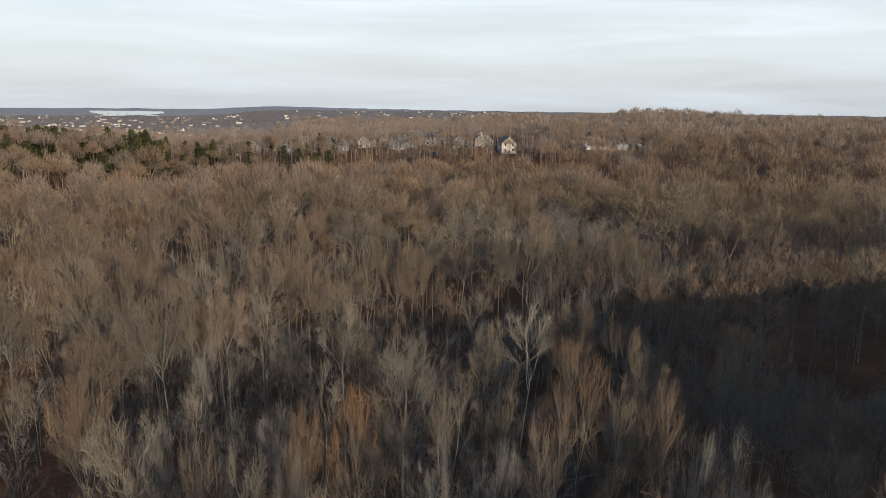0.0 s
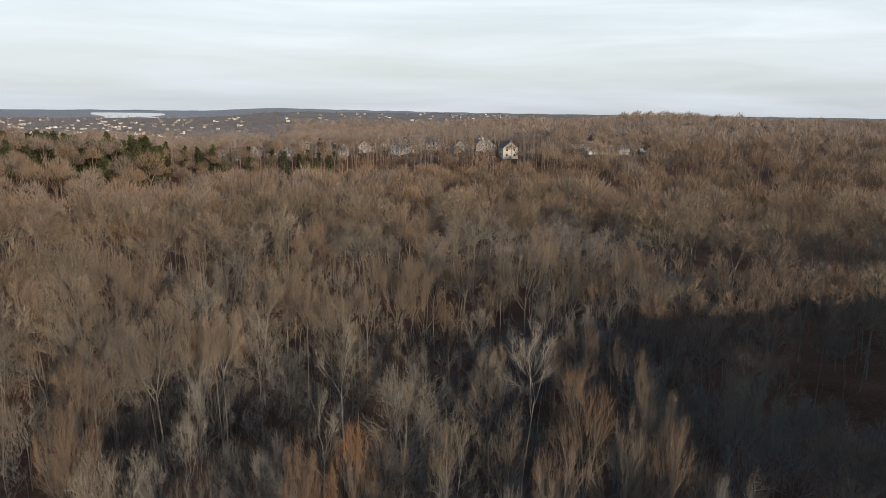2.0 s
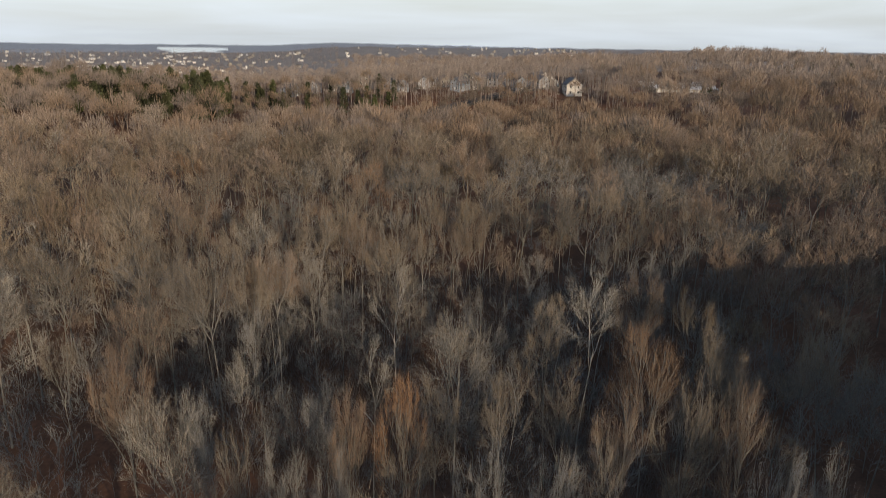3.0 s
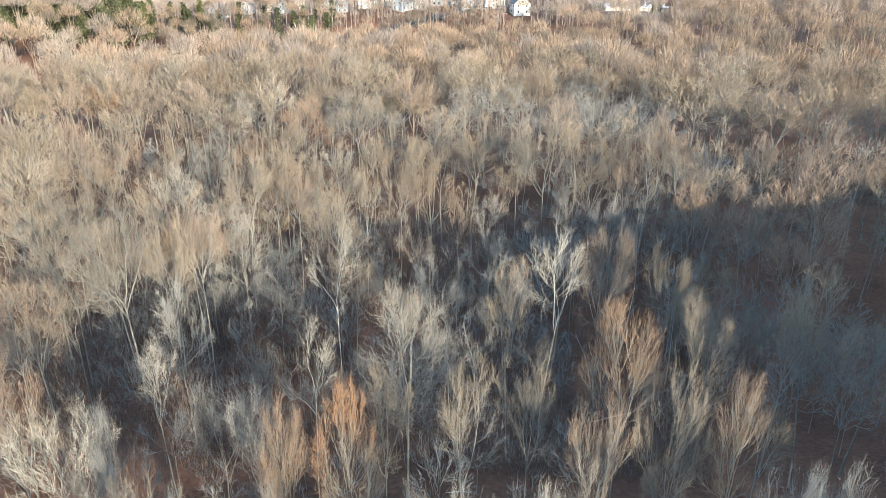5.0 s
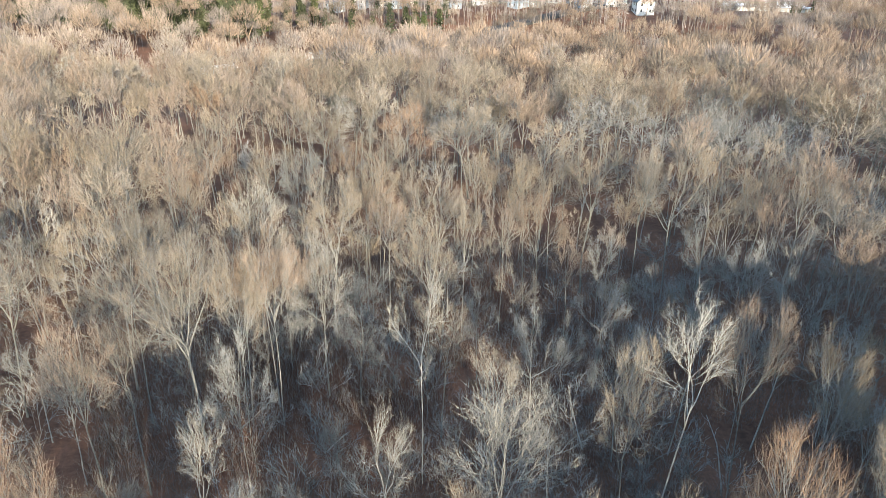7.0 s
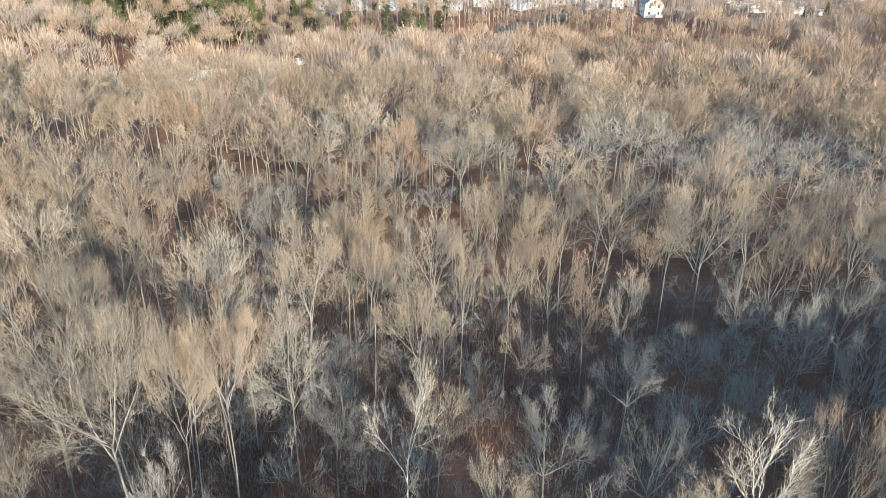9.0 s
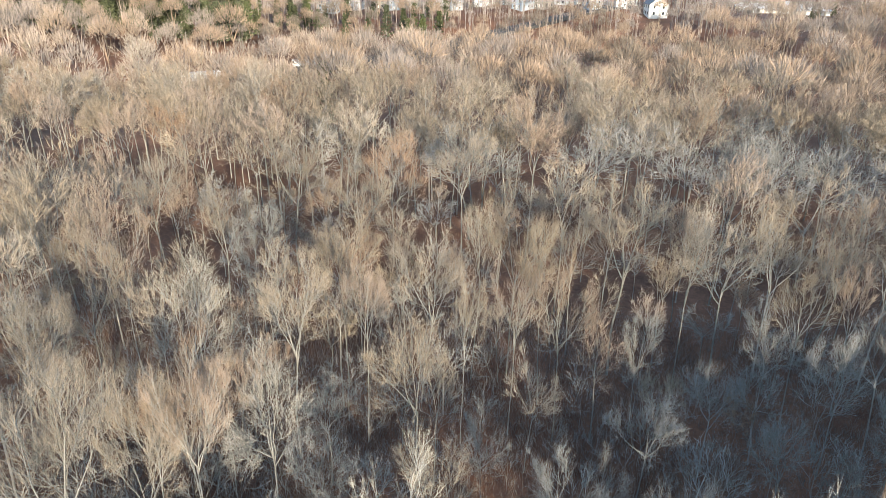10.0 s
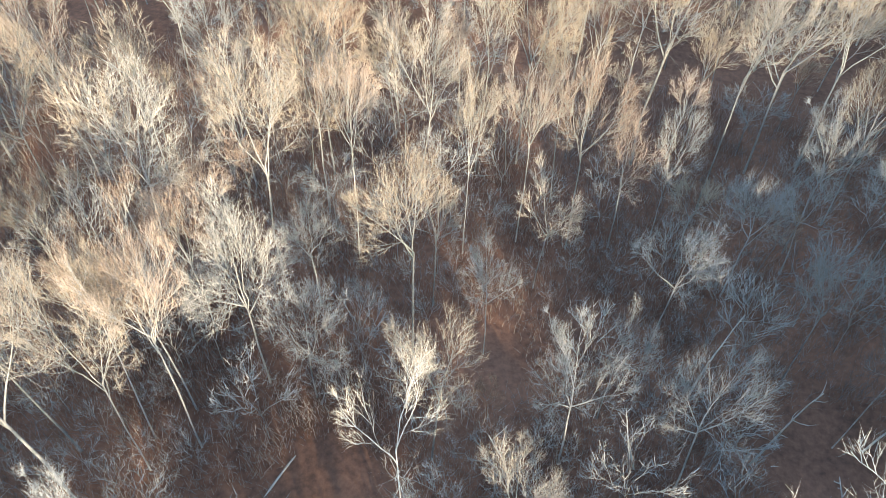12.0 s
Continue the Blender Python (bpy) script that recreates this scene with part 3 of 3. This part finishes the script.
for x, y in spots(-110, 96, 100, 178, 6.0, lambda x, y: in_view(x, y, 0) and not clear(x, y, 2.0)):
    if (y > 122 or x < -20) and all((x - a) ** 2 + (y - c) ** 2 > 4 for a, c, _ in planted):
        kind = str(rng.choice(["oak_tree", "maple_tree", "red_maple_tree", "beech_tree"], p=[0.35, 0.3, 0.05, 0.3]))
        plant(kind, 1, int(rng.integers(2)), x, y, rng.uniform(0.42, 0.68), rng.uniform(0, 360), rng.uniform(0.95, 1.3))
taken = planted + taken
for x, y in spots(-195, 165, 124, 222, 5.9, lambda x, y: in_view(x, y) and not charted(x, y)):
    kind = mix(x, y)
    v = KINDS[kind][4] - (1 if KINDS[kind][4] > 2 else 0)
    plant(kind, 1, int(rng.integers(v)), x, y, rng.uniform(0.82, 1.12), rng.uniform(0, 360), rng.uniform(1.05, 1.45))


# ---- dead stems ----
def snag(seed, x, y, tall, lean, heading):
    """A bare broken stem with a few stubs, standing or fallen."""
    r = np.random.default_rng(seed)
    w = Wood()
    stem = bough(np.array((0, 0, -0.3)), (math.sin(lean) * math.cos(heading), math.sin(lean) * math.sin(heading), math.cos(lean)), tall, 6, 0.0, 0.05, r)
    w.tube(stem, np.linspace(0.10, 0.035, 7), 6)
    for _ in range(5):
        p, d = along(stem, r.uniform(0.4, 0.98))
        limb = bough(p, turned(d, r.uniform(0.4, 1.0), r.uniform(0, 6.28)), tall * r.uniform(0.08, 0.2), 3, 0.1, 0.2, r)
        w.tube(limb, (0.035, 0.028, 0.018, 0.008), 4)
    ob = new("dead_stem", w.mesh("dead_stem", BARK_PALE))
    ob.location = (x, y, float(land(x, y)) + (0.2 if lean > 1.2 else 0))
    return tagged(ob, "fallen pale stem on the leaf litter" if lean > 1.2 else "pale dead stem with broken stubs of limbs", "dead tree", "dead stems of the wood")


for i, (x, y, tall, lean, heading) in enumerate(((14, 103, 13, 0.12, 0.4), (19, 97, 11, 0.2, 2.6), (9, 108, 12, 0.1, 1.0), (24, 106, 14, 0.15, 0.2),
                                                 (4, 100, 9, 0.25, 3.0), (30, 102, 12, 0.1, 2.0), (17, 91, 9, 1.52, 0.3), (-24, 92, 10, 1.52, 1.2),
                                                 (27, 88, 8, 0.5, 0.2), (-6, 96, 12, 0.1, 5.0))):
    snag(300 + i, x, y, tall, lean, heading)


# ---- low brush on the woodland floor ----
brush = Wood()
for _ in range(11000):
    y = rng.uniform(78, 150)
    x = rng.uniform(-0.55 * y, 0.36 * y)
    if clear(x, y, -1.5):
        continue
    foot = np.array((x, y, float(land(x, y)) - 0.1))
    size = rng.uniform(0.6, 1.6) + 2.2 * rng.uniform() ** 3
    for _ in range(9):
        a = foot + np.array((rng.normal(0, 0.5), rng.normal(0, 0.5), rng.uniform(0, 0.5) * size))
        brush.sliver(a, a + unit(np.array((rng.normal(0, 0.35), rng.normal(0, 0.35), 1))) * size * rng.uniform(0.5, 1.2), 0.04, rng)
tagged(new("undergrowth", brush.mesh("undergrowth", BRUSH)), "low grey-brown leafless brush over the litter", "undergrowth", kind="stuff")


# ---- the woods farther off and behind, too many to count ----
def woods(name, label, places, mat, twigs, width, sizes=(0.8, 1.1), spread=5.0, lowered=True):
    moulds = [far_tree(900 + i, 22.0 + i % 3, spread * (0.88 + 0.08 * (i % 4)), twigs, width).arrays() for i in range(8)]
    vs, fs, count = [], [], 0
    for x, y in places:
        v, f = moulds[int(rng.integers(len(moulds)))]
        t, s = rng.uniform(0, 6.283), rng.uniform(*sizes)
        if -45 < off_road(x, y) < 8 and min(abs(x + 152), abs(x + 111)) < 17:
            s *= 0.42
        elif not lowered:
            pass
        elif 340 < y <= 440 and -160 < x < 60:
            s *= 0.66
        elif 440 < y < 510 and (-150 < x < 60 or 90 < x < 170):
            s *= 0.5
        elif y > 405 and x < -0.2 * y:
            s *= 0.6
        ct, st = math.cos(t) * s, math.sin(t) * s
        w = np.stack([v[:, 0] * ct - v[:, 1] * st + x, v[:, 0] * st + v[:, 1] * ct + y, v[:, 2] * s + float(land(x, y))], 1)
        vs.append(w)
        fs.append(f + count)
        count += len(v)
    ob = new(name, from_arrays(name, np.concatenate(vs), np.concatenate(fs), mat))
    return tagged(ob, label, "woods", kind="stuff")


def shuffled(places, tints=(FAR_GREY, FAR_PALE, FAR_TAN, FAR_RED, FAR_DARK)):
    """Splits places among the tints of wood, in loose patches."""
    sorts = [[], [], [], [], []]
    for x, y in places:
        n = noise.noise((x * 0.012, y * 0.012, 7.7)) * 1.3 + rng.normal(0, 0.5)
        sorts[int(np.clip((n + 0.9) * 2.8, 0, 4))].append((x, y))
    return zip(sorts, tints, ("grey", "pale", "tan", "russet", "dark"))


def settled(x, y):
    """Where houses, yards and the storage lot keep the woods back."""
    if 425 < y < 450 and 30 < x < 54:
        return True
    if 436 < y < 500 and -150 < x < 50:
        return rng.uniform() < 0.9
    return (505 < y < 625 and 104 < x < 166 and (y > 536 or rng.uniform() < 0.7)) or on_road_cut(x, y)


def wild(x, y):
    return in_view(x, y, 25) and not settled(x, y)


def village(x, y):
    """The open slopes of the far village."""
    return y > 760 and -0.85 * y < x < -0.22 * y


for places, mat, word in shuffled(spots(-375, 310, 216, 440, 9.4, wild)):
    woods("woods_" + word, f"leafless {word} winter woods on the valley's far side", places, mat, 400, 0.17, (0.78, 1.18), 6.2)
# the greyer tints here stand in for haze over the farther woods
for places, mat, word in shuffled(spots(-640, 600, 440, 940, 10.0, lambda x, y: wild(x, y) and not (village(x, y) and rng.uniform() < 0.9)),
                                   (FAR_HAZED, FAR_PALE, FAR_HAZED, FAR_GREY, FAR_HAZED)):
    woods("far_woods_" + word, f"far leafless {word} woods on rising land, paled for haze", places, mat, 120, 0.40, (0.75, 1.0), 6.4)
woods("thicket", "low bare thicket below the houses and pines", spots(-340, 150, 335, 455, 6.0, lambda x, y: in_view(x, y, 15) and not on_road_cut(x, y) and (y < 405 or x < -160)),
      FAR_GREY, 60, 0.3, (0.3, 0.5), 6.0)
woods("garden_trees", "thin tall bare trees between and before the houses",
      spots(-175, 74, 404, 515, 4.1, lambda x, y: not (32 < x < 52 and y < 456) and rng.uniform() < 0.9), FAR_HAZED, 80, 0.17, (0.45, 0.78), 3.4, lowered=False)
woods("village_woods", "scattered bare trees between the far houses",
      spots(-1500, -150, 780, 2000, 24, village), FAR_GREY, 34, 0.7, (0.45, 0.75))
# unseen trees added on the ridge to filter the sun; some fill beneath the start
woods("woods_behind", "unseen bare winter woods behind the flight, added mostly to shade the wood", spots(-150, 230, -130, 150, 6.6, lambda x, y: (-25 < 0.5 * x - 0.866 * y < 55 and not in_view(x, y, 0)) or (y < 34 and abs(x) < 85)),
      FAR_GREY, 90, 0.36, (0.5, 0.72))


# ---- evergreens ----
def pine_mesh(seed, height):
    rng = np.random.default_rng(seed)
    trunk, crown = Wood(), Wood()
    trunk.tube(bough(np.array((0, 0, -0.6)), (0, 0, 1), height, 5, 0.1, 0.02, rng), np.linspace(0.24, 0.03, 6), 5)
    for i in range(40):
        t = 0.12 + 0.88 * i / 40
        reach = 3.6 * (1.08 - t) ** 0.7 * rng.uniform(0.6, 1.15)
        az = i * 2.4 + rng.normal(0, 0.3)
        a = np.array((0, 0, height * t))
        b = a + np.array((math.cos(az) * reach, math.sin(az) * reach, reach * rng.uniform(0.0, 0.45)))
        trunk.sliver(a, b, 0.10, rng)
        for _ in range(18):
            p = a + (b - a) * rng.uniform(0.15, 1.05) + rng.normal(0, 0.25, 3)
            crown.sliver(p, p + unit(rng.normal(0, 1, 3) + np.array((0, 0, 0.5)) + unit(b - a)) * rng.uniform(0.7, 1.4), 0.7, rng)
    return trunk.mesh("trunk", BARK_DARK), crown.mesh("crown", NEEDLES)


pine_patterns = [pine_mesh(50 + i, 17.0) for i in range(4)]


def pine(x, y, tall, label="dark green pine among the bare woods"):
    root = new("pine_tree")
    trunk, crown = pine_patterns[int(rng.integers(4))]
    for name, me in (("trunk", trunk), ("crown", crown)):
        new(name, me).parent = root
    root.matrix_basis = Matrix.Translation((x, y, float(land(x, y)))) @ pose(0, 0, 0, 0, 0, rng.uniform(0, 360)) @ Matrix.Scale(tall / 17.0, 4)
    return tagged(root, label, "pine tree", "pines at the edge of the village")


for _ in range(110):                    # along the wood's edge below the village
    y = rng.uniform(362, 405)
    pine(y * math.tan(radians(rng.uniform(-37, -21))), y, rng.uniform(17, 23))
for _ in range(26):
    y = rng.uniform(385, 430)
    pine(y * math.tan(radians(rng.uniform(-22, -8))), y, rng.uniform(11, 16))
for _ in range(30):                     # the evergreen flank of the hill
    y = rng.uniform(560, 720)
    pine(y * math.tan(radians(rng.uniform(21, 29))), y, rng.uniform(10, 15))
for _ in range(8):
    y = rng.uniform(480, 520)
    pine(y * math.tan(radians(rng.uniform(13, 20))), y, rng.uniform(7, 11))
pine(-68.0, 248.0, 19, "lone young pine, yellow-green, rising through bare crowns")


# ---- houses ----
def box(bm, x0, x1, y0, y1, z0, z1):
    v = [bm.verts.new(p) for p in ((x0, y0, z0), (x1, y0, z0), (x1, y1, z0), (x0, y1, z0), (x0, y0, z1), (x1, y0, z1), (x1, y1, z1), (x0, y1, z1))]
    for f in ((3, 2, 1, 0), (4, 5, 6, 7), (0, 1, 5, 4), (1, 2, 6, 5), (2, 3, 7, 6), (3, 0, 4, 7)):
        bm.faces.new([v[i] for i in f])
    return v


def part(name, bm, mat, parent, label=""):
    me = bpy.data.meshes.new(name)
    bm.to_mesh(me)
    bm.free()
    me.materials.append(mat)
    ob = new(name, me)
    ob.parent = parent
    if label:
        tagged(ob, label)
    return ob


def gabled_walls(w, d, eaves, ridge):
    """Walls with a gable at each end; the ridge runs along y."""
    bm = bmesh.new()
    rings = []
    for y in (-d / 2, d / 2):
        rings.append([bm.verts.new(p) for p in ((-w / 2, y, -1.5), (w / 2, y, -1.5), (w / 2, y, eaves), (0, y, ridge), (-w / 2, y, eaves))])
    bm.faces.new(rings[0])
    bm.faces.new(rings[1][::-1])
    for i in range(5):
        bm.faces.new((rings[0][i], rings[1][i], rings[1][(i + 1) % 5], rings[0][(i + 1) % 5]))
    bmesh.ops.recalc_face_normals(bm, faces=bm.faces)
    return bm


def gabled_roof(w, d, eaves, ridge, over=0.45, thick=0.25):
    bm = bmesh.new()
    slope = (ridge - eaves) / (w / 2)
    prof = [(-w / 2 - over, eaves - over * slope), (0, ridge), (w / 2 + over, eaves - over * slope)]
    rings = []
    for y in (-d / 2 - over, d / 2 + over):
        rings.append([bm.verts.new((x, y, z + 0.02)) for x, z in prof] + [bm.verts.new((x, y, z + thick)) for x, z in prof[::-1]])
    bm.faces.new(rings[0])
    bm.faces.new(rings[1][::-1])
    for i in range(6):
        bm.faces.new((rings[0][i], rings[1][i], rings[1][(i + 1) % 6], rings[0][(i + 1) % 6]))
    bmesh.ops.recalc_face_normals(bm, faces=bm.faces)
    return bm


def slab(x0, x1, y0, y1, z0, z1):
    bm = bmesh.new()
    box(bm, x0, x1, y0, y1, z0, z1)
    return bm


def house(label, w=9.5, d=12.0, storeys=2, walls=SIDING, roof=SHINGLE, detail=True, group="houses beside the wood"):
    """A gabled house with its front gable towards -y."""
    root = new("house")
    eaves, ridge = 2.9 * storeys, 2.9 * storeys + w * 0.38
    wall = part("wall", gabled_walls(w, d, eaves, ridge), walls, root)
    part("roof", gabled_roof(w, d, eaves, ridge), roof, root, "dark grey shingle roof")
    for s in range(storeys):
        for k in (-1, 1):
            x, z = k * w * 0.25, 0.95 + 2.9 * s
            win = part("window", slab(x - 0.5, x + 0.5, -d / 2 - 0.05, -d / 2 + 0.02, z, z + 1.4), GLASS, root)
            if detail:
                part("frame", slab(x - 0.62, x + 0.62, -d / 2 - 0.03, -d / 2 + 0.01, z - 0.12, z + 1.52), TRIM, win)
        if detail:
            for k in (-1, 1):
                for y in (-d * 0.28, d * 0.05, d * 0.32):
                    z = 0.95 + 2.9 * s
                    xa, xb = sorted((k * w / 2 - 0.02 * k, k * w / 2 + 0.05 * k))
                    part("window", slab(xa, xb, y - 0.5, y + 0.5, z, z + 1.4), GLASS, root)
    if detail:
        part("window", slab(-0.45, 0.45, -d / 2 - 0.05, -d / 2 + 0.02, eaves + 0.4, eaves + 1.4), GLASS, root)
        part("door", slab(-0.5, 0.5, -d / 2 - 0.06, -d / 2 + 0.02, 0.1, 2.15), TRIM, root)
        part("chimney", slab(w * 0.2, w * 0.2 + 0.8, d * 0.15, d * 0.15 + 0.6, eaves, ridge + 0.8), BARK_DARK, root, "brick chimney")
    return tagged(root, label, "house", group)


def tint(name, low, high):
    return material(name, low, high, 0.8, rough=0.7, by_object=0.1)


BRIGHT = tint("bright_white_siding", (0.58, 0.57, 0.54), (0.72, 0.70, 0.67))
CREAM = tint("cream_siding", (0.25, 0.23, 0.20), (0.34, 0.32, 0.28))
# the bluish shade on the gables is put into this wall colour
SHADE_BLUE = tint("shade_blue_siding", (0.21, 0.245, 0.285), (0.30, 0.34, 0.385))
GREY = tint("grey_siding", (0.30, 0.31, 0.33), (0.41, 0.42, 0.44))
TAN = tint("tan_siding", (0.20, 0.18, 0.155), (0.28, 0.255, 0.22))
models = [house("white-sided two-storey gabled house beside bare trees", 9.0, 12, 2, BRIGHT),
          house("two-storey gabled house beside bare trees, walls tinted blue-grey for shade", 8.0, 12, 2, SHADE_BLUE),
          house("cream-sided two-storey gabled house beside bare trees", 9.0, 13, 2, CREAM),
          house("tan-sided three-storey town house beside bare trees", 7.0, 12, 3, TAN),
          house("grey-sided two-storey gabled house beside bare trees", 8.5, 12, 2, GREY)]
first = [True] * 5


def settle(k, x, y, turn, scale=1.0, pool=models, used=first):
    m = Matrix.Translation((x, y, float(land(x, y)))) @ pose(0, 0, 0, 0, 0, turn) @ Matrix.Scale(scale, 4)
    if used[k]:
        pool[k].matrix_basis, used[k] = m, False
        return pool[k]
    return copy_thing(pool[k], m)


settle(0, 44.2, 453, 8, 1.05)
for i, x in enumerate(range(-132, 36, 12)):
    settle((1, 4, 2, 1, 3, 4)[i % 6], x + rng.uniform(-2, 2), 458 + 9 * (i % 3) + rng.uniform(-4, 4), rng.choice([-30, -12, 8, 24, 75, 105]) + rng.uniform(-8, 8),
           rng.uniform(0.85, 1.05))
for i in range(34):
    settle((0, 1, 4, 2, 1, 3)[i % 6], rng.uniform(-110, 40), rng.uniform(482, 600), rng.uniform(-40, 40), rng.uniform(0.9, 1.05))

far_models = [house("small white house of the far village", 9, 13, 2, BRIGHT, SHINGLE, False, "houses of the far village"),
              house("small cream house of the far village", 9, 14, 2, SIDING, SHINGLE, False, "houses of the far village"),
              house("small tan house of the far village", 10, 14, 2, CREAM, SHINGLE, False, "houses of the far village"),
              house("pale long building of the far village", 12, 26, 1, BRIGHT, ROOF_WHITE, False, "houses of the far village")]
fresh = [True] * 4
for i in range(230):
    y = 900 * (1950 / 900) ** rng.uniform(0, 1)
    settle((0, 1, 0, 2, 0, 3)[i % 6], y * math.tan(radians(rng.uniform(-41, -23) if i % 3 else rng.uniform(-25, -15))), y, rng.uniform(0, 360), rng.uniform(0.55, 0.8), far_models, fresh)
for i in range(60):
    y = rng.uniform(1300, 2100)
    settle(int(rng.integers(3)), y * math.tan(radians(rng.uniform(-12, 6))), y, rng.uniform(0, 360), rng.uniform(0.55, 0.8), far_models, fresh)


# ---- storage lot beyond the wood ----
def storage_shed(length):
    root = new("storage_shed")
    part("wall", slab(-length / 2, length / 2, -3.5, 3.5, -1, 2.7), TAN, root)
    part("roof", gabled_roof(7.4, length + 0.6, 2.7, 3.3, 0.2, 0.15), ROOF_WHITE, root, "low white metal roof").rotation_euler = (0, 0, radians(90))
    for i in range(6):
        x = -length / 2 + (i + 0.5) * length / 6
        part("door", slab(x - 1.3, x + 1.3, -3.56, -3.48, 0, 2.3), STEEL, root)
    return tagged(root, "long low storage shed with a white metal roof", "shed", "storage sheds of the lot")


shed = storage_shed(24)
for i in range(10):
    x, y = 124 + 26 * (i % 2) + rng.uniform(-4, 4), 545 + 15 * (i // 2)
    m = Matrix.Translation((x, y, float(land(x, y)))) @ pose(0, 0, 0, 0, 0, rng.uniform(-4, 4))
    if i:
        copy_thing(shed, m)
    else:
        shed.matrix_basis = m


def lamp_post():
    root = new("street_lamp")
    w = Wood()
    w.tube(np.array([(0, 0, -0.5), (0, 0, 12)]), (0.14, 0.08), 6)
    new("pole", w.mesh("pole", STEEL)).parent = root
    part("arm", slab(-0.05, 1.7, -0.05, 0.05, 11.9, 12.0), STEEL, root)
    part("head", slab(1.4, 2.2, -0.18, 0.18, 11.86, 12.04), TRIM, root)
    return tagged(root, "tall grey street lamp by the storage lot", "street lamp", "street lamps by the lot")


post = lamp_post()
for i, (x, y) in enumerate(((152, 470), (160, 476), (260, 470))):
    m = Matrix.Translation((x, y, float(land(x, y)))) @ pose(0, 0, 0, 0, 0, 40 * i)
    if i:
        copy_thing(post, m)
    else:
        post.matrix_basis = m


# ---- the highway and its lorries ----
def road_strip(name, half, lift, mat):
    bm = bmesh.new()
    rows = []
    for i in range(61):
        k = i / 60
        x, y = ROAD_A[0] + k * (ROAD_B[0] - ROAD_A[0]), ROAD_A[1] + k * (ROAD_B[1] - ROAD_A[1])
        ex, ey = -0.683, 0.731
        z = max(float(land(x + ex * q, y + ey * q)) for q in (-half, 0, half)) + lift
        rows.append([bm.verts.new((x + ex * q, y + ey * q, zz)) for q, zz in ((-half, z - 1.5), (-half, z), (half, z), (half, z - 1.5))])
    for r0, r1 in zip(rows, rows[1:]):
        for j in range(3):
            bm.faces.new((r0[j], r0[j + 1], r1[j + 1], r1[j]))
    bmesh.ops.recalc_face_normals(bm, faces=bm.faces)
    me = bpy.data.meshes.new(name)
    bm.to_mesh(me)
    bm.free()
    me.materials.append(mat)
    return new(name, me)


tagged(road_strip("road", 5.5, 0.35, ASPHALT), "two-lane asphalt road through the bare woods", "road", kind="structure")


def lorry():
    root = new("lorry")
    part("trailer", slab(-6.5, 6.0, -1.25, 1.25, 1.1, 4.0), ROOF_WHITE, root, "white box trailer")
    bm = slab(6.4, 8.6, -1.2, 1.2, 0.6, 3.3)
    bmesh.ops.bevel(bm, geom=bm.edges[:], offset=0.2, segments=2)
    cab = part("cab", bm, TRIM, root, "white cab")
    part("windscreen", slab(8.58, 8.63, -1.0, 1.0, 1.9, 2.9), GLASS, cab)
    part("chassis", slab(-6.3, 8.4, -0.5, 0.5, 0.7, 1.1), STEEL, root)
    for x in (-5.5, -4.3, 5.2, 7.6):
        for y in (-1.1, 1.1):
            w = Wood()
            w.tube(np.array([(x, y - 0.15, 0.5), (x, y + 0.15, 0.5)]), (0.5, 0.5), 12)
            w.tube(np.array([(x, y - 0.15, 0.5), (x, y - 0.16, 0.5)]), (0.5, 0.01), 12)
            w.tube(np.array([(x, y + 0.15, 0.5), (x, y + 0.16, 0.5)]), (0.5, 0.01), 12)
            new("wheel", w.mesh("wheel", RUBBER)).parent = root
    return tagged(root, "white box lorry on the road through the woods", "lorry", "lorries on the road")


truck = lorry()
for i, k in enumerate((0.42, 0.535)):
    x, y = ROAD_A[0] + k * (ROAD_B[0] - ROAD_A[0]), ROAD_A[1] + k * (ROAD_B[1] - ROAD_A[1])
    z = max(float(land(x - 0.683 * q, y + 0.731 * q)) for q in (-5.5, 0, 5.5)) + 0.35
    m = Matrix.Translation((x, y, z)) @ pose(0, 0, 0, 0, 0, 223.06)
    if i:
        copy_thing(truck, m)
    else:
        truck.matrix_basis = m


# ---- the far lake ----
WATER = material("lake_water", (0.05, 0.07, 0.09), (0.07, 0.09, 0.11), 0.05, rough=0.06)
bm = bmesh.new()
bm.faces.new([bm.verts.new(p) for p in ((-1000, 2090, 0.3), (-785, 2090, 0.3), (-1220, 3250, 0.3), (-1550, 3250, 0.3))])
me = bpy.data.meshes.new("water")
bm.to_mesh(me)
bm.free()
me.materials.append(WATER)
tagged(new("water", me), "distant pale lake between wooded shores", "lake", kind="structure")
